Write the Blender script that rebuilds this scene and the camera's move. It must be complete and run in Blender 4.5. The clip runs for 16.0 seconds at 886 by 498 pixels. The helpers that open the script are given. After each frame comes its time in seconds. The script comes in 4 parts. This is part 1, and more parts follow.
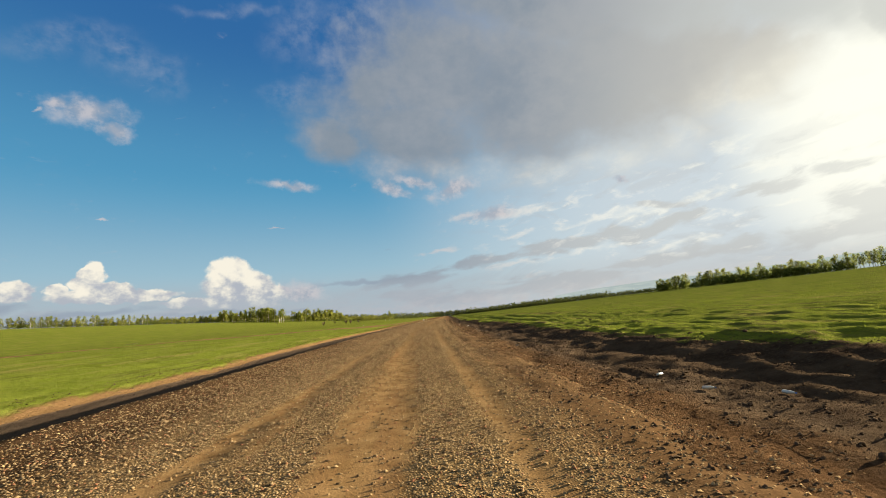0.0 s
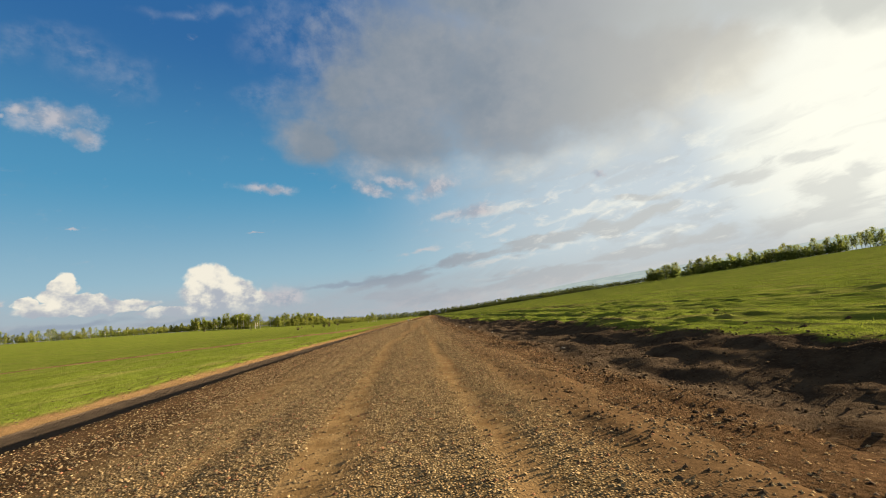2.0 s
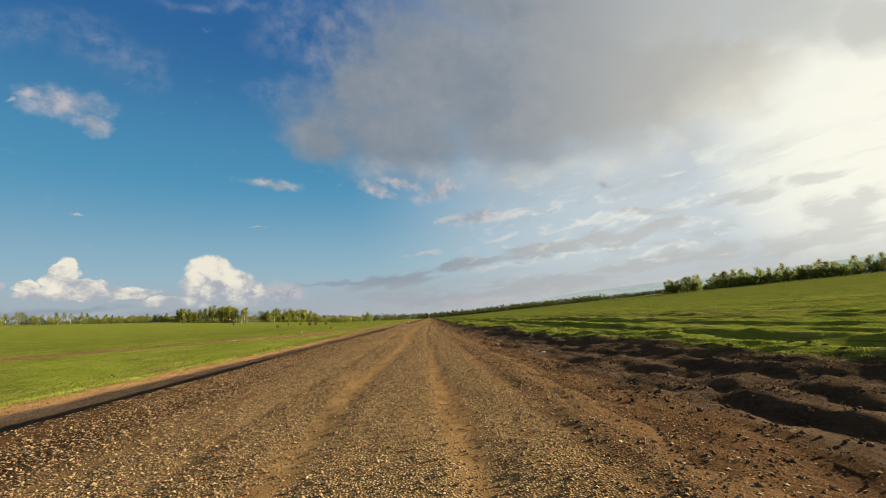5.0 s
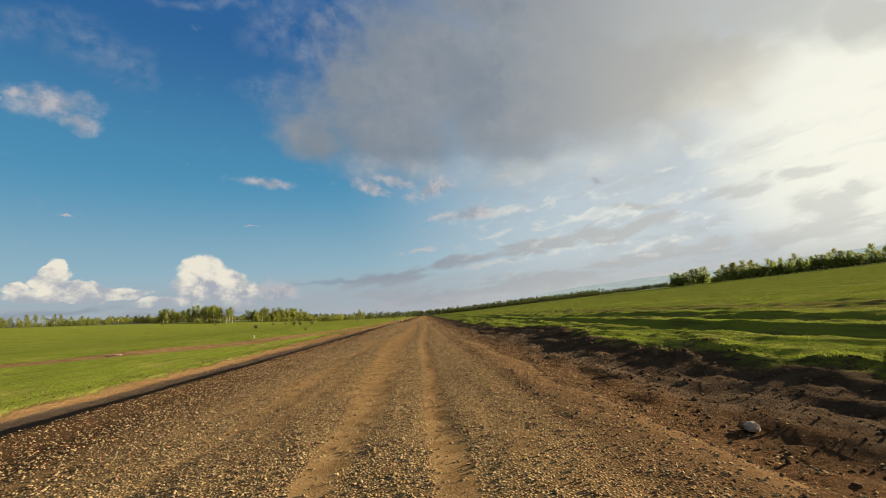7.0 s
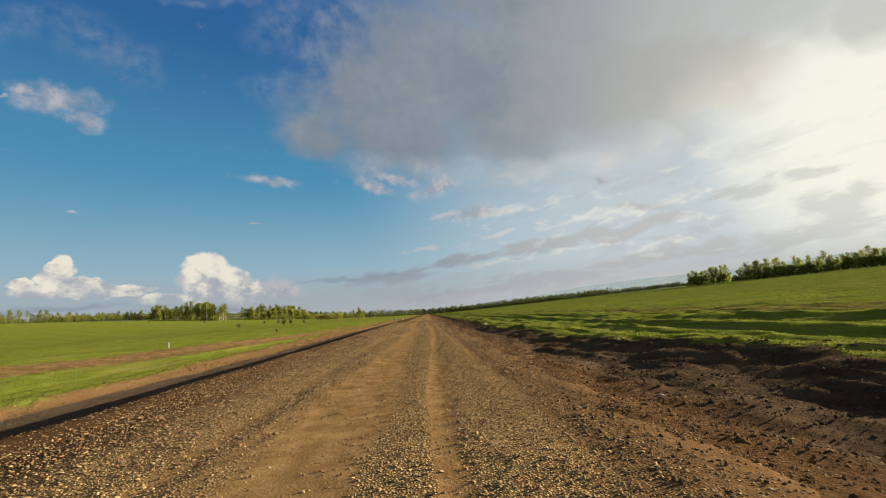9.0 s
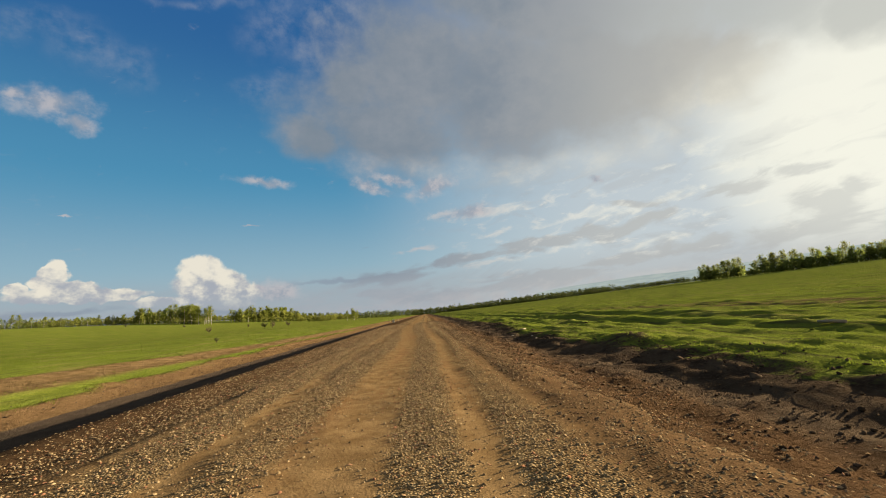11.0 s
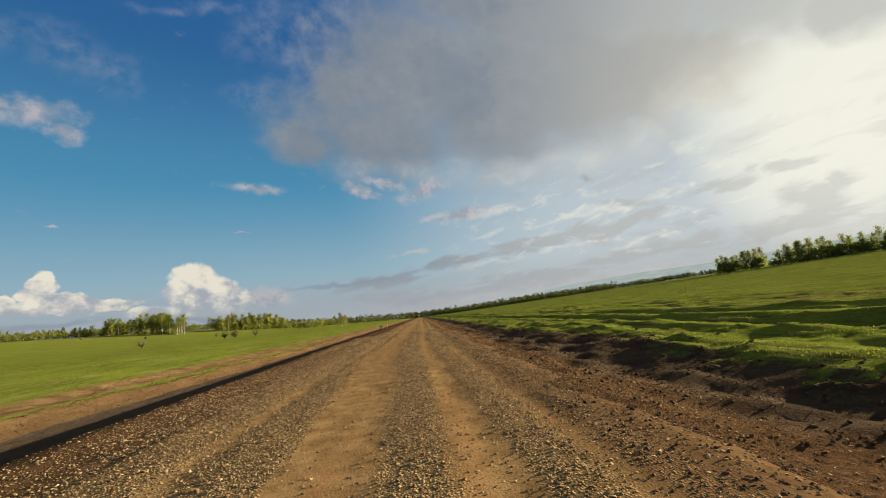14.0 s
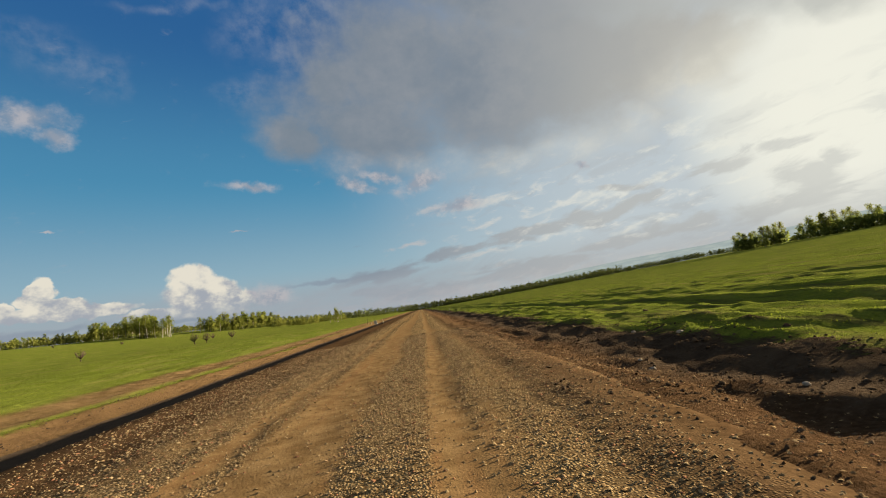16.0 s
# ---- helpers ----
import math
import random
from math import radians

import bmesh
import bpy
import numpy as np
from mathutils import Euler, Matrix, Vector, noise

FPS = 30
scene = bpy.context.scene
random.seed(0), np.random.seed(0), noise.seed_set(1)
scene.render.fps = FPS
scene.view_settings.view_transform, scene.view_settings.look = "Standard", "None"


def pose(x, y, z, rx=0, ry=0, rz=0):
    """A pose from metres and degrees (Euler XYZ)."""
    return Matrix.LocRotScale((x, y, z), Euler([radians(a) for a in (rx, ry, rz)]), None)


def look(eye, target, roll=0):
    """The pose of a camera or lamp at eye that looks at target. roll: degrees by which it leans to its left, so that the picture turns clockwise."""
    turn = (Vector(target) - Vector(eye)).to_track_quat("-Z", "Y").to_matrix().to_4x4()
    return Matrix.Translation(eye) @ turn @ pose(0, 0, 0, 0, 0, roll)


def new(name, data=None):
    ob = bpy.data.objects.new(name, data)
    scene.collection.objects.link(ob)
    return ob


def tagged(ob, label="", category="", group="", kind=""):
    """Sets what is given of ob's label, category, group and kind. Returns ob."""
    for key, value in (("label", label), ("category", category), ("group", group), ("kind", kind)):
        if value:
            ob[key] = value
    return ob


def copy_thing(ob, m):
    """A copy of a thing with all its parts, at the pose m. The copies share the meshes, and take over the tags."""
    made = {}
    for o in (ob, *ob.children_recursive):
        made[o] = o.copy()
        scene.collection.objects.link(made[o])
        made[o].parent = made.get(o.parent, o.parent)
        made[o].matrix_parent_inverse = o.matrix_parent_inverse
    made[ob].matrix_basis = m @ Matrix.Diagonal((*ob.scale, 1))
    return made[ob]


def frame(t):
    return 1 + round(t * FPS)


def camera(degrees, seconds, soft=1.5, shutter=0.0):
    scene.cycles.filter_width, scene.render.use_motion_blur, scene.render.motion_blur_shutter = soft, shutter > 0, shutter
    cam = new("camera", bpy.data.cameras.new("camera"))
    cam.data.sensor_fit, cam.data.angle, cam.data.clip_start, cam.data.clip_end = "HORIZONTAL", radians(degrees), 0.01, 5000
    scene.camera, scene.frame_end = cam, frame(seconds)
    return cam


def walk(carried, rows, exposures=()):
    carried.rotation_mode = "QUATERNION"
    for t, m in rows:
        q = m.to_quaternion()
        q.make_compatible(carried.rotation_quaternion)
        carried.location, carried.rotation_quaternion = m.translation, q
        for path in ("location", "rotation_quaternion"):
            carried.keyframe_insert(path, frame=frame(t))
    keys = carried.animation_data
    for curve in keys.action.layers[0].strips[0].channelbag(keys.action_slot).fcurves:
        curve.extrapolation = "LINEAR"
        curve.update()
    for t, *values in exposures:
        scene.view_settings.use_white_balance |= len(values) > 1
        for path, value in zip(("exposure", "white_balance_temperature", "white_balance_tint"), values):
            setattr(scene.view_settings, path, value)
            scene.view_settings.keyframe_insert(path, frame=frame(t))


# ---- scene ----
EYE = 1.8        # camera above the road surface
SPEED = 12.0     # metres a second
cam = camera(92.0, 16.0, soft=1.0)
walk(cam, [
    (0.0, pose(0.00, 0.00, EYE, 98.83, 4.65, -3.24)),
    (0.5, pose(0.08, 6.00, EYE, 99.49, 2.86, -4.33)),
    (1.0, pose(0.19, 12.00, EYE, 99.48, 4.32, -4.72)),
    (1.5, pose(0.33, 18.00, EYE, 98.91, 5.99, -5.31)),
    (2.0, pose(0.48, 23.99, EYE, 98.49, 6.84, -5.25)),
    (2.5, pose(0.66, 29.99, EYE, 98.60, 5.75, -5.26)),
    (3.0, pose(0.85, 35.99, EYE, 98.69, 5.35, -5.10)),
    (3.5, pose(1.06, 41.99, EYE, 98.81, 3.87, -5.01)),
    (4.0, pose(1.28, 47.98, EYE, 99.08, 2.84, -5.06)),
    (6.5, pose(2.54, 77.95, EYE, 98.60, 6.02, -6.12)),
    (7.0, pose(2.82, 83.95, EYE, 98.54, 4.68, -6.11)),
    (7.5, pose(3.10, 89.94, EYE, 98.72, 4.22, -6.19)),
    (8.0, pose(3.38, 95.94, EYE, 98.20, 5.37, -5.92)),
    (8.5, pose(3.67, 101.93, EYE, 98.47, 3.94, -5.95)),
    (9.0, pose(3.96, 107.92, EYE, 98.41, 4.24, -5.78)),
    (11.5, pose(5.48, 137.88, EYE, 98.34, 5.45, -6.34)),
    (12.0, pose(5.80, 143.87, EYE, 98.44, 6.12, -6.19)),
    (12.5, pose(6.12, 149.87, EYE, 98.24, 4.74, -6.50)),
    (13.0, pose(6.45, 155.86, EYE, 98.93, 5.50, -6.44)),
    (13.5, pose(6.79, 161.85, EYE, 98.55, 5.93, -6.62)),
    (14.0, pose(7.14, 167.84, EYE, 98.61, 6.40, -6.87)),
    (14.5, pose(7.49, 173.83, EYE, 98.34, 7.38, -6.96)),
    (15.0, pose(7.86, 179.82, EYE, 98.13, 6.47, -7.04)),
    (15.5, pose(8.24, 185.80, EYE, 97.99, 7.59, -6.86)),
    (16.0, pose(8.63, 191.79, EYE, 97.49, 8.51, -6.84)),
], exposures=[(0.0, 2.48, 6510, 5), (2.0, 2.42, 6510, 5), (4.0, 2.35, 6510, 5), (7.0, 2.29, 6510, 5), (12.0, 2.26, 6510, 5), (16.0, 2.20, 6510, 5)])


# ---- shader shorthand ----
class Net:
    """A node tree, with short calls that add one node each and return its output."""

    def __init__(self, tree):
        self.tree = tree
        tree.nodes.clear()

    def node(self, kind, **given):
        n = self.tree.nodes.new(kind)
        for key, value in given.items():
            setattr(n, key, value)
        return n

    def put(self, socket, value):
        if isinstance(value, bpy.types.NodeSocket):
            self.tree.links.new(value, socket)
        elif socket.type == "RGBA" and isinstance(value, tuple) and len(value) == 3:
            socket.default_value = (*value, 1)
        else:
            socket.default_value = value

    def math(self, op, a, b=0.0, clamp=False):
        n = self.node("ShaderNodeMath", operation=op, use_clamp=clamp)
        self.put(n.inputs[0], a)
        self.put(n.inputs[1], b)
        return n.outputs[0]

    def add(self, a, b):
        return self.math("ADD", a, b)

    def sub(self, a, b):
        return self.math("SUBTRACT", a, b)

    def mul(self, a, b):
        return self.math("MULTIPLY", a, b)

    def top(self, a, b):
        return self.math("MAXIMUM", a, b)

    def ramp(self, value, lo, hi, a=0.0, b=1.0, smooth=True):
        n = self.node("ShaderNodeMapRange", interpolation_type="SMOOTHSTEP" if smooth else "LINEAR", clamp=True)
        for socket, v in zip(n.inputs, (value, lo, hi, a, b)):
            self.put(socket, v)
        return n.outputs[0]

    def mix(self, f, a, b, blend="MIX"):
        n = self.node("ShaderNodeMix", data_type="RGBA", blend_type=blend)
        self.put(n.inputs[0], f)
        self.put(n.inputs[6], a)
        self.put(n.inputs[7], b)
        return n.outputs[2]

    def vec(self, op, a, b=(0, 0, 0)):
        n = self.node("ShaderNodeVectorMath", operation=op)
        self.put(n.inputs[0], a)
        self.put(n.inputs[1], b)
        return n.outputs["Value" if op in ("LENGTH", "DOT_PRODUCT") else "Vector"]

    def join(self, x, y, z=0.0):
        n = self.node("ShaderNodeCombineXYZ")
        for socket, v in zip(n.inputs, (x, y, z)):
            self.put(socket, v)
        return n.outputs[0]

    def split(self, v):
        n = self.node("ShaderNodeSeparateXYZ")
        self.put(n.inputs[0], v)
        return n.outputs

    def noise(self, v, scale, detail=4.0, rough=0.55, warp=0.0):
        n = self.node("ShaderNodeTexNoise")
        self.put(n.inputs["Vector"], v)
        n.inputs["Scale"].default_value = scale
        n.inputs["Detail"].default_value = detail
        n.inputs["Roughness"].default_value = rough
        n.inputs["Distortion"].default_value = warp
        return n.outputs[0]

    def cells(self, v, scale, what="Distance"):
        n = self.node("ShaderNodeTexVoronoi")
        self.put(n.inputs["Vector"], v)
        n.inputs["Scale"].default_value = scale
        return n.outputs[what]

    def bump(self, height, strength, distance):
        n = self.node("ShaderNodeBump")
        n.inputs["Strength"].default_value = strength
        n.inputs["Distance"].default_value = distance
        self.put(n.inputs["Height"], height)
        return n.outputs[0]

    def position(self):
        return self.node("ShaderNodeNewGeometry").outputs["Position"]

    def island(self):
        return self.node("ShaderNodeNewGeometry").outputs["Random Per Island"]

    def lane(self):
        return self.split(self.node("ShaderNodeUVMap", uv_map="lane").outputs[0])


def surface(name, colour, rough=0.9, normal=None, net=None, metal=0.0, through_light=0.0, shine=0.0):
    """Finish a material: a Principled surface of that colour."""
    n = net.node("ShaderNodeBsdfPrincipled")
    net.put(n.inputs["Base Color"], colour)
    net.put(n.inputs["Roughness"], rough)
    n.inputs["Metallic"].default_value = metal
    n.inputs["Specular IOR Level"].default_value = shine
    if normal is not None:
        net.put(n.inputs["Normal"], normal)
    out = net.node("ShaderNodeOutputMaterial")
    shader = n.outputs[0]
    if through_light:
        leaf = net.node("ShaderNodeBsdfTranslucent")
        net.put(leaf.inputs[0], colour)
        both = net.node("ShaderNodeMixShader")
        both.inputs[0].default_value = through_light
        net.put(both.inputs[1], shader)
        net.put(both.inputs[2], leaf.outputs[0])
        shader = both.outputs[0]
    net.put(out.inputs[0], shader)


def material(name):
    m = bpy.data.materials.new(name)
    m.use_nodes = True
    return m, Net(m.node_tree)


# ---- sky and sun ----
SUN_AZIMUTH, SUN_HEIGHT = 70.0, 8.2   # degrees, clockwise from +y, and above the horizon
sun = new("sun", bpy.data.lights.new("sun", "SUN"))
sun.data.energy, sun.data.angle, sun.data.color = 5.0, radians(0.6), (1.0, 0.85, 0.65)
toward_sun = Vector((math.sin(radians(SUN_AZIMUTH)) * math.cos(radians(SUN_HEIGHT)),
                     math.cos(radians(SUN_AZIMUTH)) * math.cos(radians(SUN_HEIGHT)), math.sin(radians(SUN_HEIGHT))))
sun.matrix_world = look(toward_sun * 100, (0, 0, 0))

# clouds: azimuth, height, two radii and lean, all in degrees
BANK = [
    (-9.8, 23.7, 4.3, 2.6, -8),
    (0.2, 23.9, 11.0, 5.6, -11),
    (-3.4, 29.7, 4.7, 3.9, 24),
    (5.5, 30.8, 12.1, 7.9, -6),
    (17.3, 27.4, 14.6, 9.6, -11),
    (28.5, 26.6, 11.6, 8.7, -11),
    (36.9, 24.7, 7.6, 6.7, 2),
    (43.0, 23.0, 4.6, 4.3, 13),
    (22.3, 35.6, 20.5, 3.3, -16),
]
TOP = [
    (36.3, 32.3, 12.6, 3.2, -21),
    (47.1, 27.9, 8.8, 2.7, -29),
    (54.8, 23.9, 5.3, 2.2, -34),
]
VEIL = [
    (-39.0, 29.7, 6.3, 1.4, 18),
    (-32.4, 29.4, 4.6, 2.2, -7),
    (-29.2, 29.1, 2.1, 2.4, -20),
    (-13.8, 35.7, 4.5, 3.3, 28),
    (-9.4, 33.2, 3.9, 3.0, 3),
    (-15.4, 28.4, 3.7, 1.8, 22),
    (-6.1, 36.9, 5.6, 3.4, 16),
    (-22.1, 36.6, 7.0, 0.6, 10),
]
PUFF = [
    (-36.7, 23.6, 3.2, 1.4, 6),
    (-34.5, 22.2, 1.6, 1.0, -12),
    (-39.2, 23.8, 1.2, 0.6, 27),
    (-15.9, 17.8, 3.3, 0.6, -6),
    (-2.6, 17.2, 2.7, 0.7, -21),
    (6.0, 16.6, 3.1, 1.2, 15),
    (0.6, 18.0, 3.1, 0.7, -17),
    (-35.5, 12.9, 0.4, 0.1, 6),
    (-17.3, 12.5, 0.9, 0.1, 4),
    (27.9, 14.8, 0.9, 0.4, -10),
    (10.7, 12.8, 4.2, 0.9, 2),
    (-40.7, 23.0, 0.4, 0.2, 28),
    (-14.5, 4.3, 2.7, 1.4, -3),
]
STREAK = [
    (28.1, 10.7, 4.8, 1.0, -1),
    (14.1, 12.7, 5.2, 0.9, 5),
    (8.0, 13.3, 3.1, 0.5, 3),
    (13.1, 10.2, 3.8, 0.5, -2),
    (22.8, 10.2, 4.2, 0.6, 5),
    (36.1, 11.2, 5.0, 0.7, 2),
    (39.1, 15.9, 2.5, 0.9, -9),
    (34.7, 14.5, 1.8, 0.4, -4),
    (42.5, 13.2, 2.5, 0.5, -0),
    (47.8, 12.5, 2.6, 0.6, -1),
    (43.8, 8.4, 2.8, 0.4, -2),
    (23.1, 6.9, 4.1, 0.5, 6),
    (13.5, 5.6, 5.2, 0.4, 5),
    (32.3, 5.8, 5.3, 0.5, 3),
    (3.1, 8.7, 3.8, 0.3, 1),
    (51.7, 15.2, 2.3, 1.1, -14),
    (44.3, 17.8, 2.9, 1.2, -7),
]
BAND = [
    (-0.2, 5.1, 6.8, 1.1, 4),
    (9.8, 6.5, 7.5, 1.0, 4),
    (19.6, 7.5, 7.7, 1.0, 4),
    (28.8, 8.5, 5.7, 1.0, 7),
    (34.6, 9.2, 3.5, 0.7, 6),
    (31.7, 11.1, 3.7, 0.5, -5),
    (4.1, 2.4, 10.5, 0.9, -0),
    (18.4, 3.2, 9.7, 1.2, 1),
    (30.2, 4.3, 7.7, 1.1, 3),
    (38.6, 5.0, 4.7, 0.9, 3),
    (43.7, 10.9, 3.3, 1.0, 1),
    (48.5, 11.2, 2.5, 0.7, 4),
    (49.2, 7.8, 4.3, 1.7, 3),
    (46.6, 5.2, 5.4, 1.5, 3),
    (51.8, 8.9, 2.2, 1.1, -1),
]
LOW = [
    (-36.0, 3.3, 7.0, 0.35, 0),
    (-22.0, 2.6, 9.0, 0.40, 0),
    (-30.0, 1.9, 12.0, 0.40, 0),
    (-44.0, 3.9, 4.0, 0.40, 0),
    (-8.0, 5.1, 5.0, 0.35, 2),
]
RIM = [
    (-4.0, 19.4, 5.4, 1.6, -6),
    (8.5, 18.4, 7.8, 1.8, -10),
    (18.4, 17.2, 6.6, 1.9, -8),
    (27.2, 17.1, 5.9, 1.9, -3),
    (34.6, 17.7, 3.5, 2.0, 13),
    (41.4, 19.9, 4.5, 3.7, 10),
    (46.5, 20.8, 1.9, 3.4, 50),
]
HEAP = [
    (-22.9, 7.1, 2.1, 1.7, -2),
    (-21.7, 5.4, 3.5, 1.9, -3),
    (-19.3, 3.9, 2.1, 0.9, -3),
    (-22.1, 3.5, 4.3, 0.8, -4),
    (-35.8, 7.2, 1.0, 1.1, 0),
    (-36.3, 6.1, 1.2, 0.8, -1),
    (-34.4, 5.6, 2.1, 0.8, -1),
    (-31.7, 4.7, 2.6, 0.5, -2),
    (-38.5, 5.5, 0.9, 0.7, -1),
    (-41.6, 5.5, 1.4, 0.9, -1),
    (-18.9, 4.6, 2.6, 1.2, -4),
    (-33.8, 4.8, 5.2, 0.7, 0),
    (-26.6, 3.8, 3.0, 0.5, 0),
]

world = bpy.data.worlds.new("evening_sky")
scene.world = world
world.use_nodes = True
w = Net(world.node_tree)
clear = w.node("ShaderNodeTexSky", sky_type="NISHITA", sun_disc=False, sun_elevation=radians(SUN_HEIGHT),
               sun_rotation=radians(SUN_AZIMUTH), altitude=200.0, air_density=1.0, dust_density=0.4, ozone_density=2.0)
way = w.node("ShaderNodeTexCoord").outputs["Generated"]
dx, dy, dz = w.split(way)
az = w.mul(w.math("ARCTAN2", dx, dy), 57.2958)
el = w.mul(w.math("ARCSINE", dz), 57.2958)
place = w.join(az, el, 0.43)
# ragged edges: push the place about by noise before asking how deep in a cloud it lies
fine = w.node("ShaderNodeTexNoise")
w.put(fine.inputs["Vector"], w.join(w.mul(az, 0.7), el, 1.37))
fine.inputs["Scale"].default_value, fine.inputs["Detail"].default_value = 0.22, 7.0
ragged = w.vec("ADD", place, w.vec("MULTIPLY", w.vec("SUBTRACT", fine.outputs["Color"], (0.5, 0.5, 0.5)), (7.0, 4.0, 0)))
small = w.node("ShaderNodeTexNoise")
w.put(small.inputs["Vector"], place)
small.inputs["Scale"].default_value, small.inputs["Detail"].default_value = 0.9, 6.0
curled = w.vec("ADD", place, w.vec("MULTIPLY", w.vec("SUBTRACT", small.outputs["Color"], (0.5, 0.5, 0.5)), (1.9, 1.2, 0)))


def depth_in(where, blobs):
    """How deep a direction lies in a group of clouds: 1 in their midst, 0 at the rim."""
    total = None
    x, y, _ = w.split(where)
    for a, h, ra, rh, lean in blobs:
        m = w.node("ShaderNodeMapping", vector_type="TEXTURE")
        w.put(m.inputs[0], where if total is None else w.join(x, y, total))
        m.inputs[1].default_value = (a, h, 0)
        m.inputs[2].default_value = (0, 0, radians(lean))
        m.inputs[3].default_value = (ra, rh, 10000.0)
        d = w.ramp(w.vec("LENGTH", m.outputs[0]), 1.6, 0.0, smooth=False)
        total = d if total is None else w.top(total, d)
    return total


def grain(scale, stretch=1.0, detail=6.0, off=(0, 0, 0)):
    return w.noise(w.vec("ADD", w.join(w.mul(az, stretch), el, 2.43), off), scale, detail, 0.6)


near_sun = w.vec("DOT_PRODUCT", w.vec("NORMALIZE", way), tuple(Vector((math.sin(radians(55.0)), math.cos(radians(55.0)), math.tan(radians(14.3)))).normalized()))
glow = w.ramp(near_sun, 0.955, 1.0)
wide_glow = w.ramp(near_sun, 0.50, 1.0)

blue = w.mix(w.ramp(el, 14.0, 36.0), (0.100, 0.340, 0.565), (0.034, 0.145, 0.385))
blue = w.mix(w.ramp(el, 19.0, 2.0), blue, (0.41, 0.57, 0.67))
sky_colour = w.mix(0.10, blue, w.mix(1.0, clear.outputs[0], (0.05, 0.07, 0.09), "MULTIPLY"))
sky_colour = w.mix(w.mul(wide_glow, 0.90), sky_colour, (0.69, 0.72, 0.76))
sky_colour = w.mix(w.mul(glow, 0.80), sky_colour, (1.12, 1.07, 0.94))

soft = grain(0.10, 0.6, 6.0)
lumps = grain(0.55, 0.8)
lumps_up = grain(0.55, 0.8, 6.0, (0.9, 0.5, 0))
relief = w.sub(lumps, lumps_up)
# drawn-out wisps that climb towards the sun
climb = w.sub(el, w.mul(az, 0.09))
wisp = w.noise(w.join(w.mul(az, 0.40), climb, 3.41), 0.85, 8.0, 0.62, 0.5)
wisp_low = w.noise(w.join(w.mul(az, 0.30), w.add(climb, 40.0), 4.57), 0.50, 8.0, 0.60, 0.5)

# thin high veils
veil = w.mul(w.ramp(depth_in(ragged, VEIL), 0.10, 0.9), w.ramp(lumps, 0.3, 0.75))
sky_colour = w.mix(w.mul(veil, 0.36), sky_colour, (0.36, 0.40, 0.52))
# wisps and grey bands in the half of the sky towards the sun
sunward = w.mul(w.ramp(az, -2.0, 26.0), w.ramp(el, 22.0, 10.0))
sky_colour = w.mix(w.mul(w.mul(sunward, w.ramp(wisp_low, 0.50, 0.66)), 0.55), sky_colour, w.mix(wide_glow, (0.33, 0.37, 0.45), (0.57, 0.58, 0.60)))
band = w.ramp(w.add(depth_in(ragged, BAND), w.mul(w.sub(wisp_low, 0.5), 1.5)), 0.28, 0.72)
sky_colour = w.mix(w.mul(band, 0.92), sky_colour, w.mix(wide_glow, (0.245, 0.29, 0.37), (0.60, 0.60, 0.60)))
sky_colour = w.mix(w.mul(w.mul(sunward, w.ramp(wisp, 0.53, 0.72)), 0.6), sky_colour, w.mix(wide_glow, (0.60, 0.55, 0.57), (0.96, 0.92, 0.85)))
streak = w.ramp(w.add(depth_in(ragged, STREAK), w.mul(w.sub(wisp, 0.5), 2.2)), 0.28, 1.15)
sky_colour = w.mix(w.mul(streak, 0.72), sky_colour, w.mix(wide_glow, (0.56, 0.51, 0.54), (0.94, 0.92, 0.85)))
# the large grey bank, lit along its lower rim
bank = depth_in(ragged, BANK)
bank_cover = w.ramp(w.add(bank, w.add(w.mul(w.sub(soft, 0.5), 0.5), w.mul(w.sub(lumps, 0.5), 0.30))), 0.06, 0.72)
bank_lit = w.mul(w.ramp(depth_in(ragged, RIM), 0.0, 1.0), w.ramp(w.add(lumps, soft), 0.70, 1.25, 0.5, 1.0))
bank_colour = w.mix(w.ramp(near_sun, 0.78, 1.0), (0.242, 0.282, 0.345), (0.60, 0.565, 0.52))
bank_colour = w.mix(w.ramp(w.add(soft, w.mul(w.sub(lumps, 0.5), 0.35)), 0.30, 0.74, 0.0, 0.55), bank_colour, w.mix(wide_glow, (0.38, 0.385, 0.43), (0.46, 0.45, 0.45)))
bank_colour = w.mix(w.mul(bank_lit, 0.78), bank_colour, w.mix(wide_glow, (0.57, 0.52, 0.53), (0.98, 0.92, 0.80)))
sky_colour = w.mix(w.mul(bank_cover, 0.95), sky_colour, bank_colour)
# grey haze low down
haze = w.mul(w.mul(w.ramp(el, 7.5, 2.6), w.ramp(wisp_low, 0.35, 0.65, 0.75, 1.0)), w.ramp(az, -2.0, 14.0, 1.0, 0.70))
sky_colour = w.mix(haze, sky_colour, w.mix(wide_glow, (0.415, 0.445, 0.505), (0.51, 0.51, 0.53)))
sky_colour = w.mix(w.mul(w.mul(w.ramp(el, 3.8, 1.2), w.ramp(wisp, 0.40, 0.60, 0.35, 1.0)), w.ramp(az, -14.0, 6.0, 0.25, 0.65)), sky_colour, w.mix(wide_glow, (0.52, 0.49, 0.525), (0.63, 0.60, 0.595)))
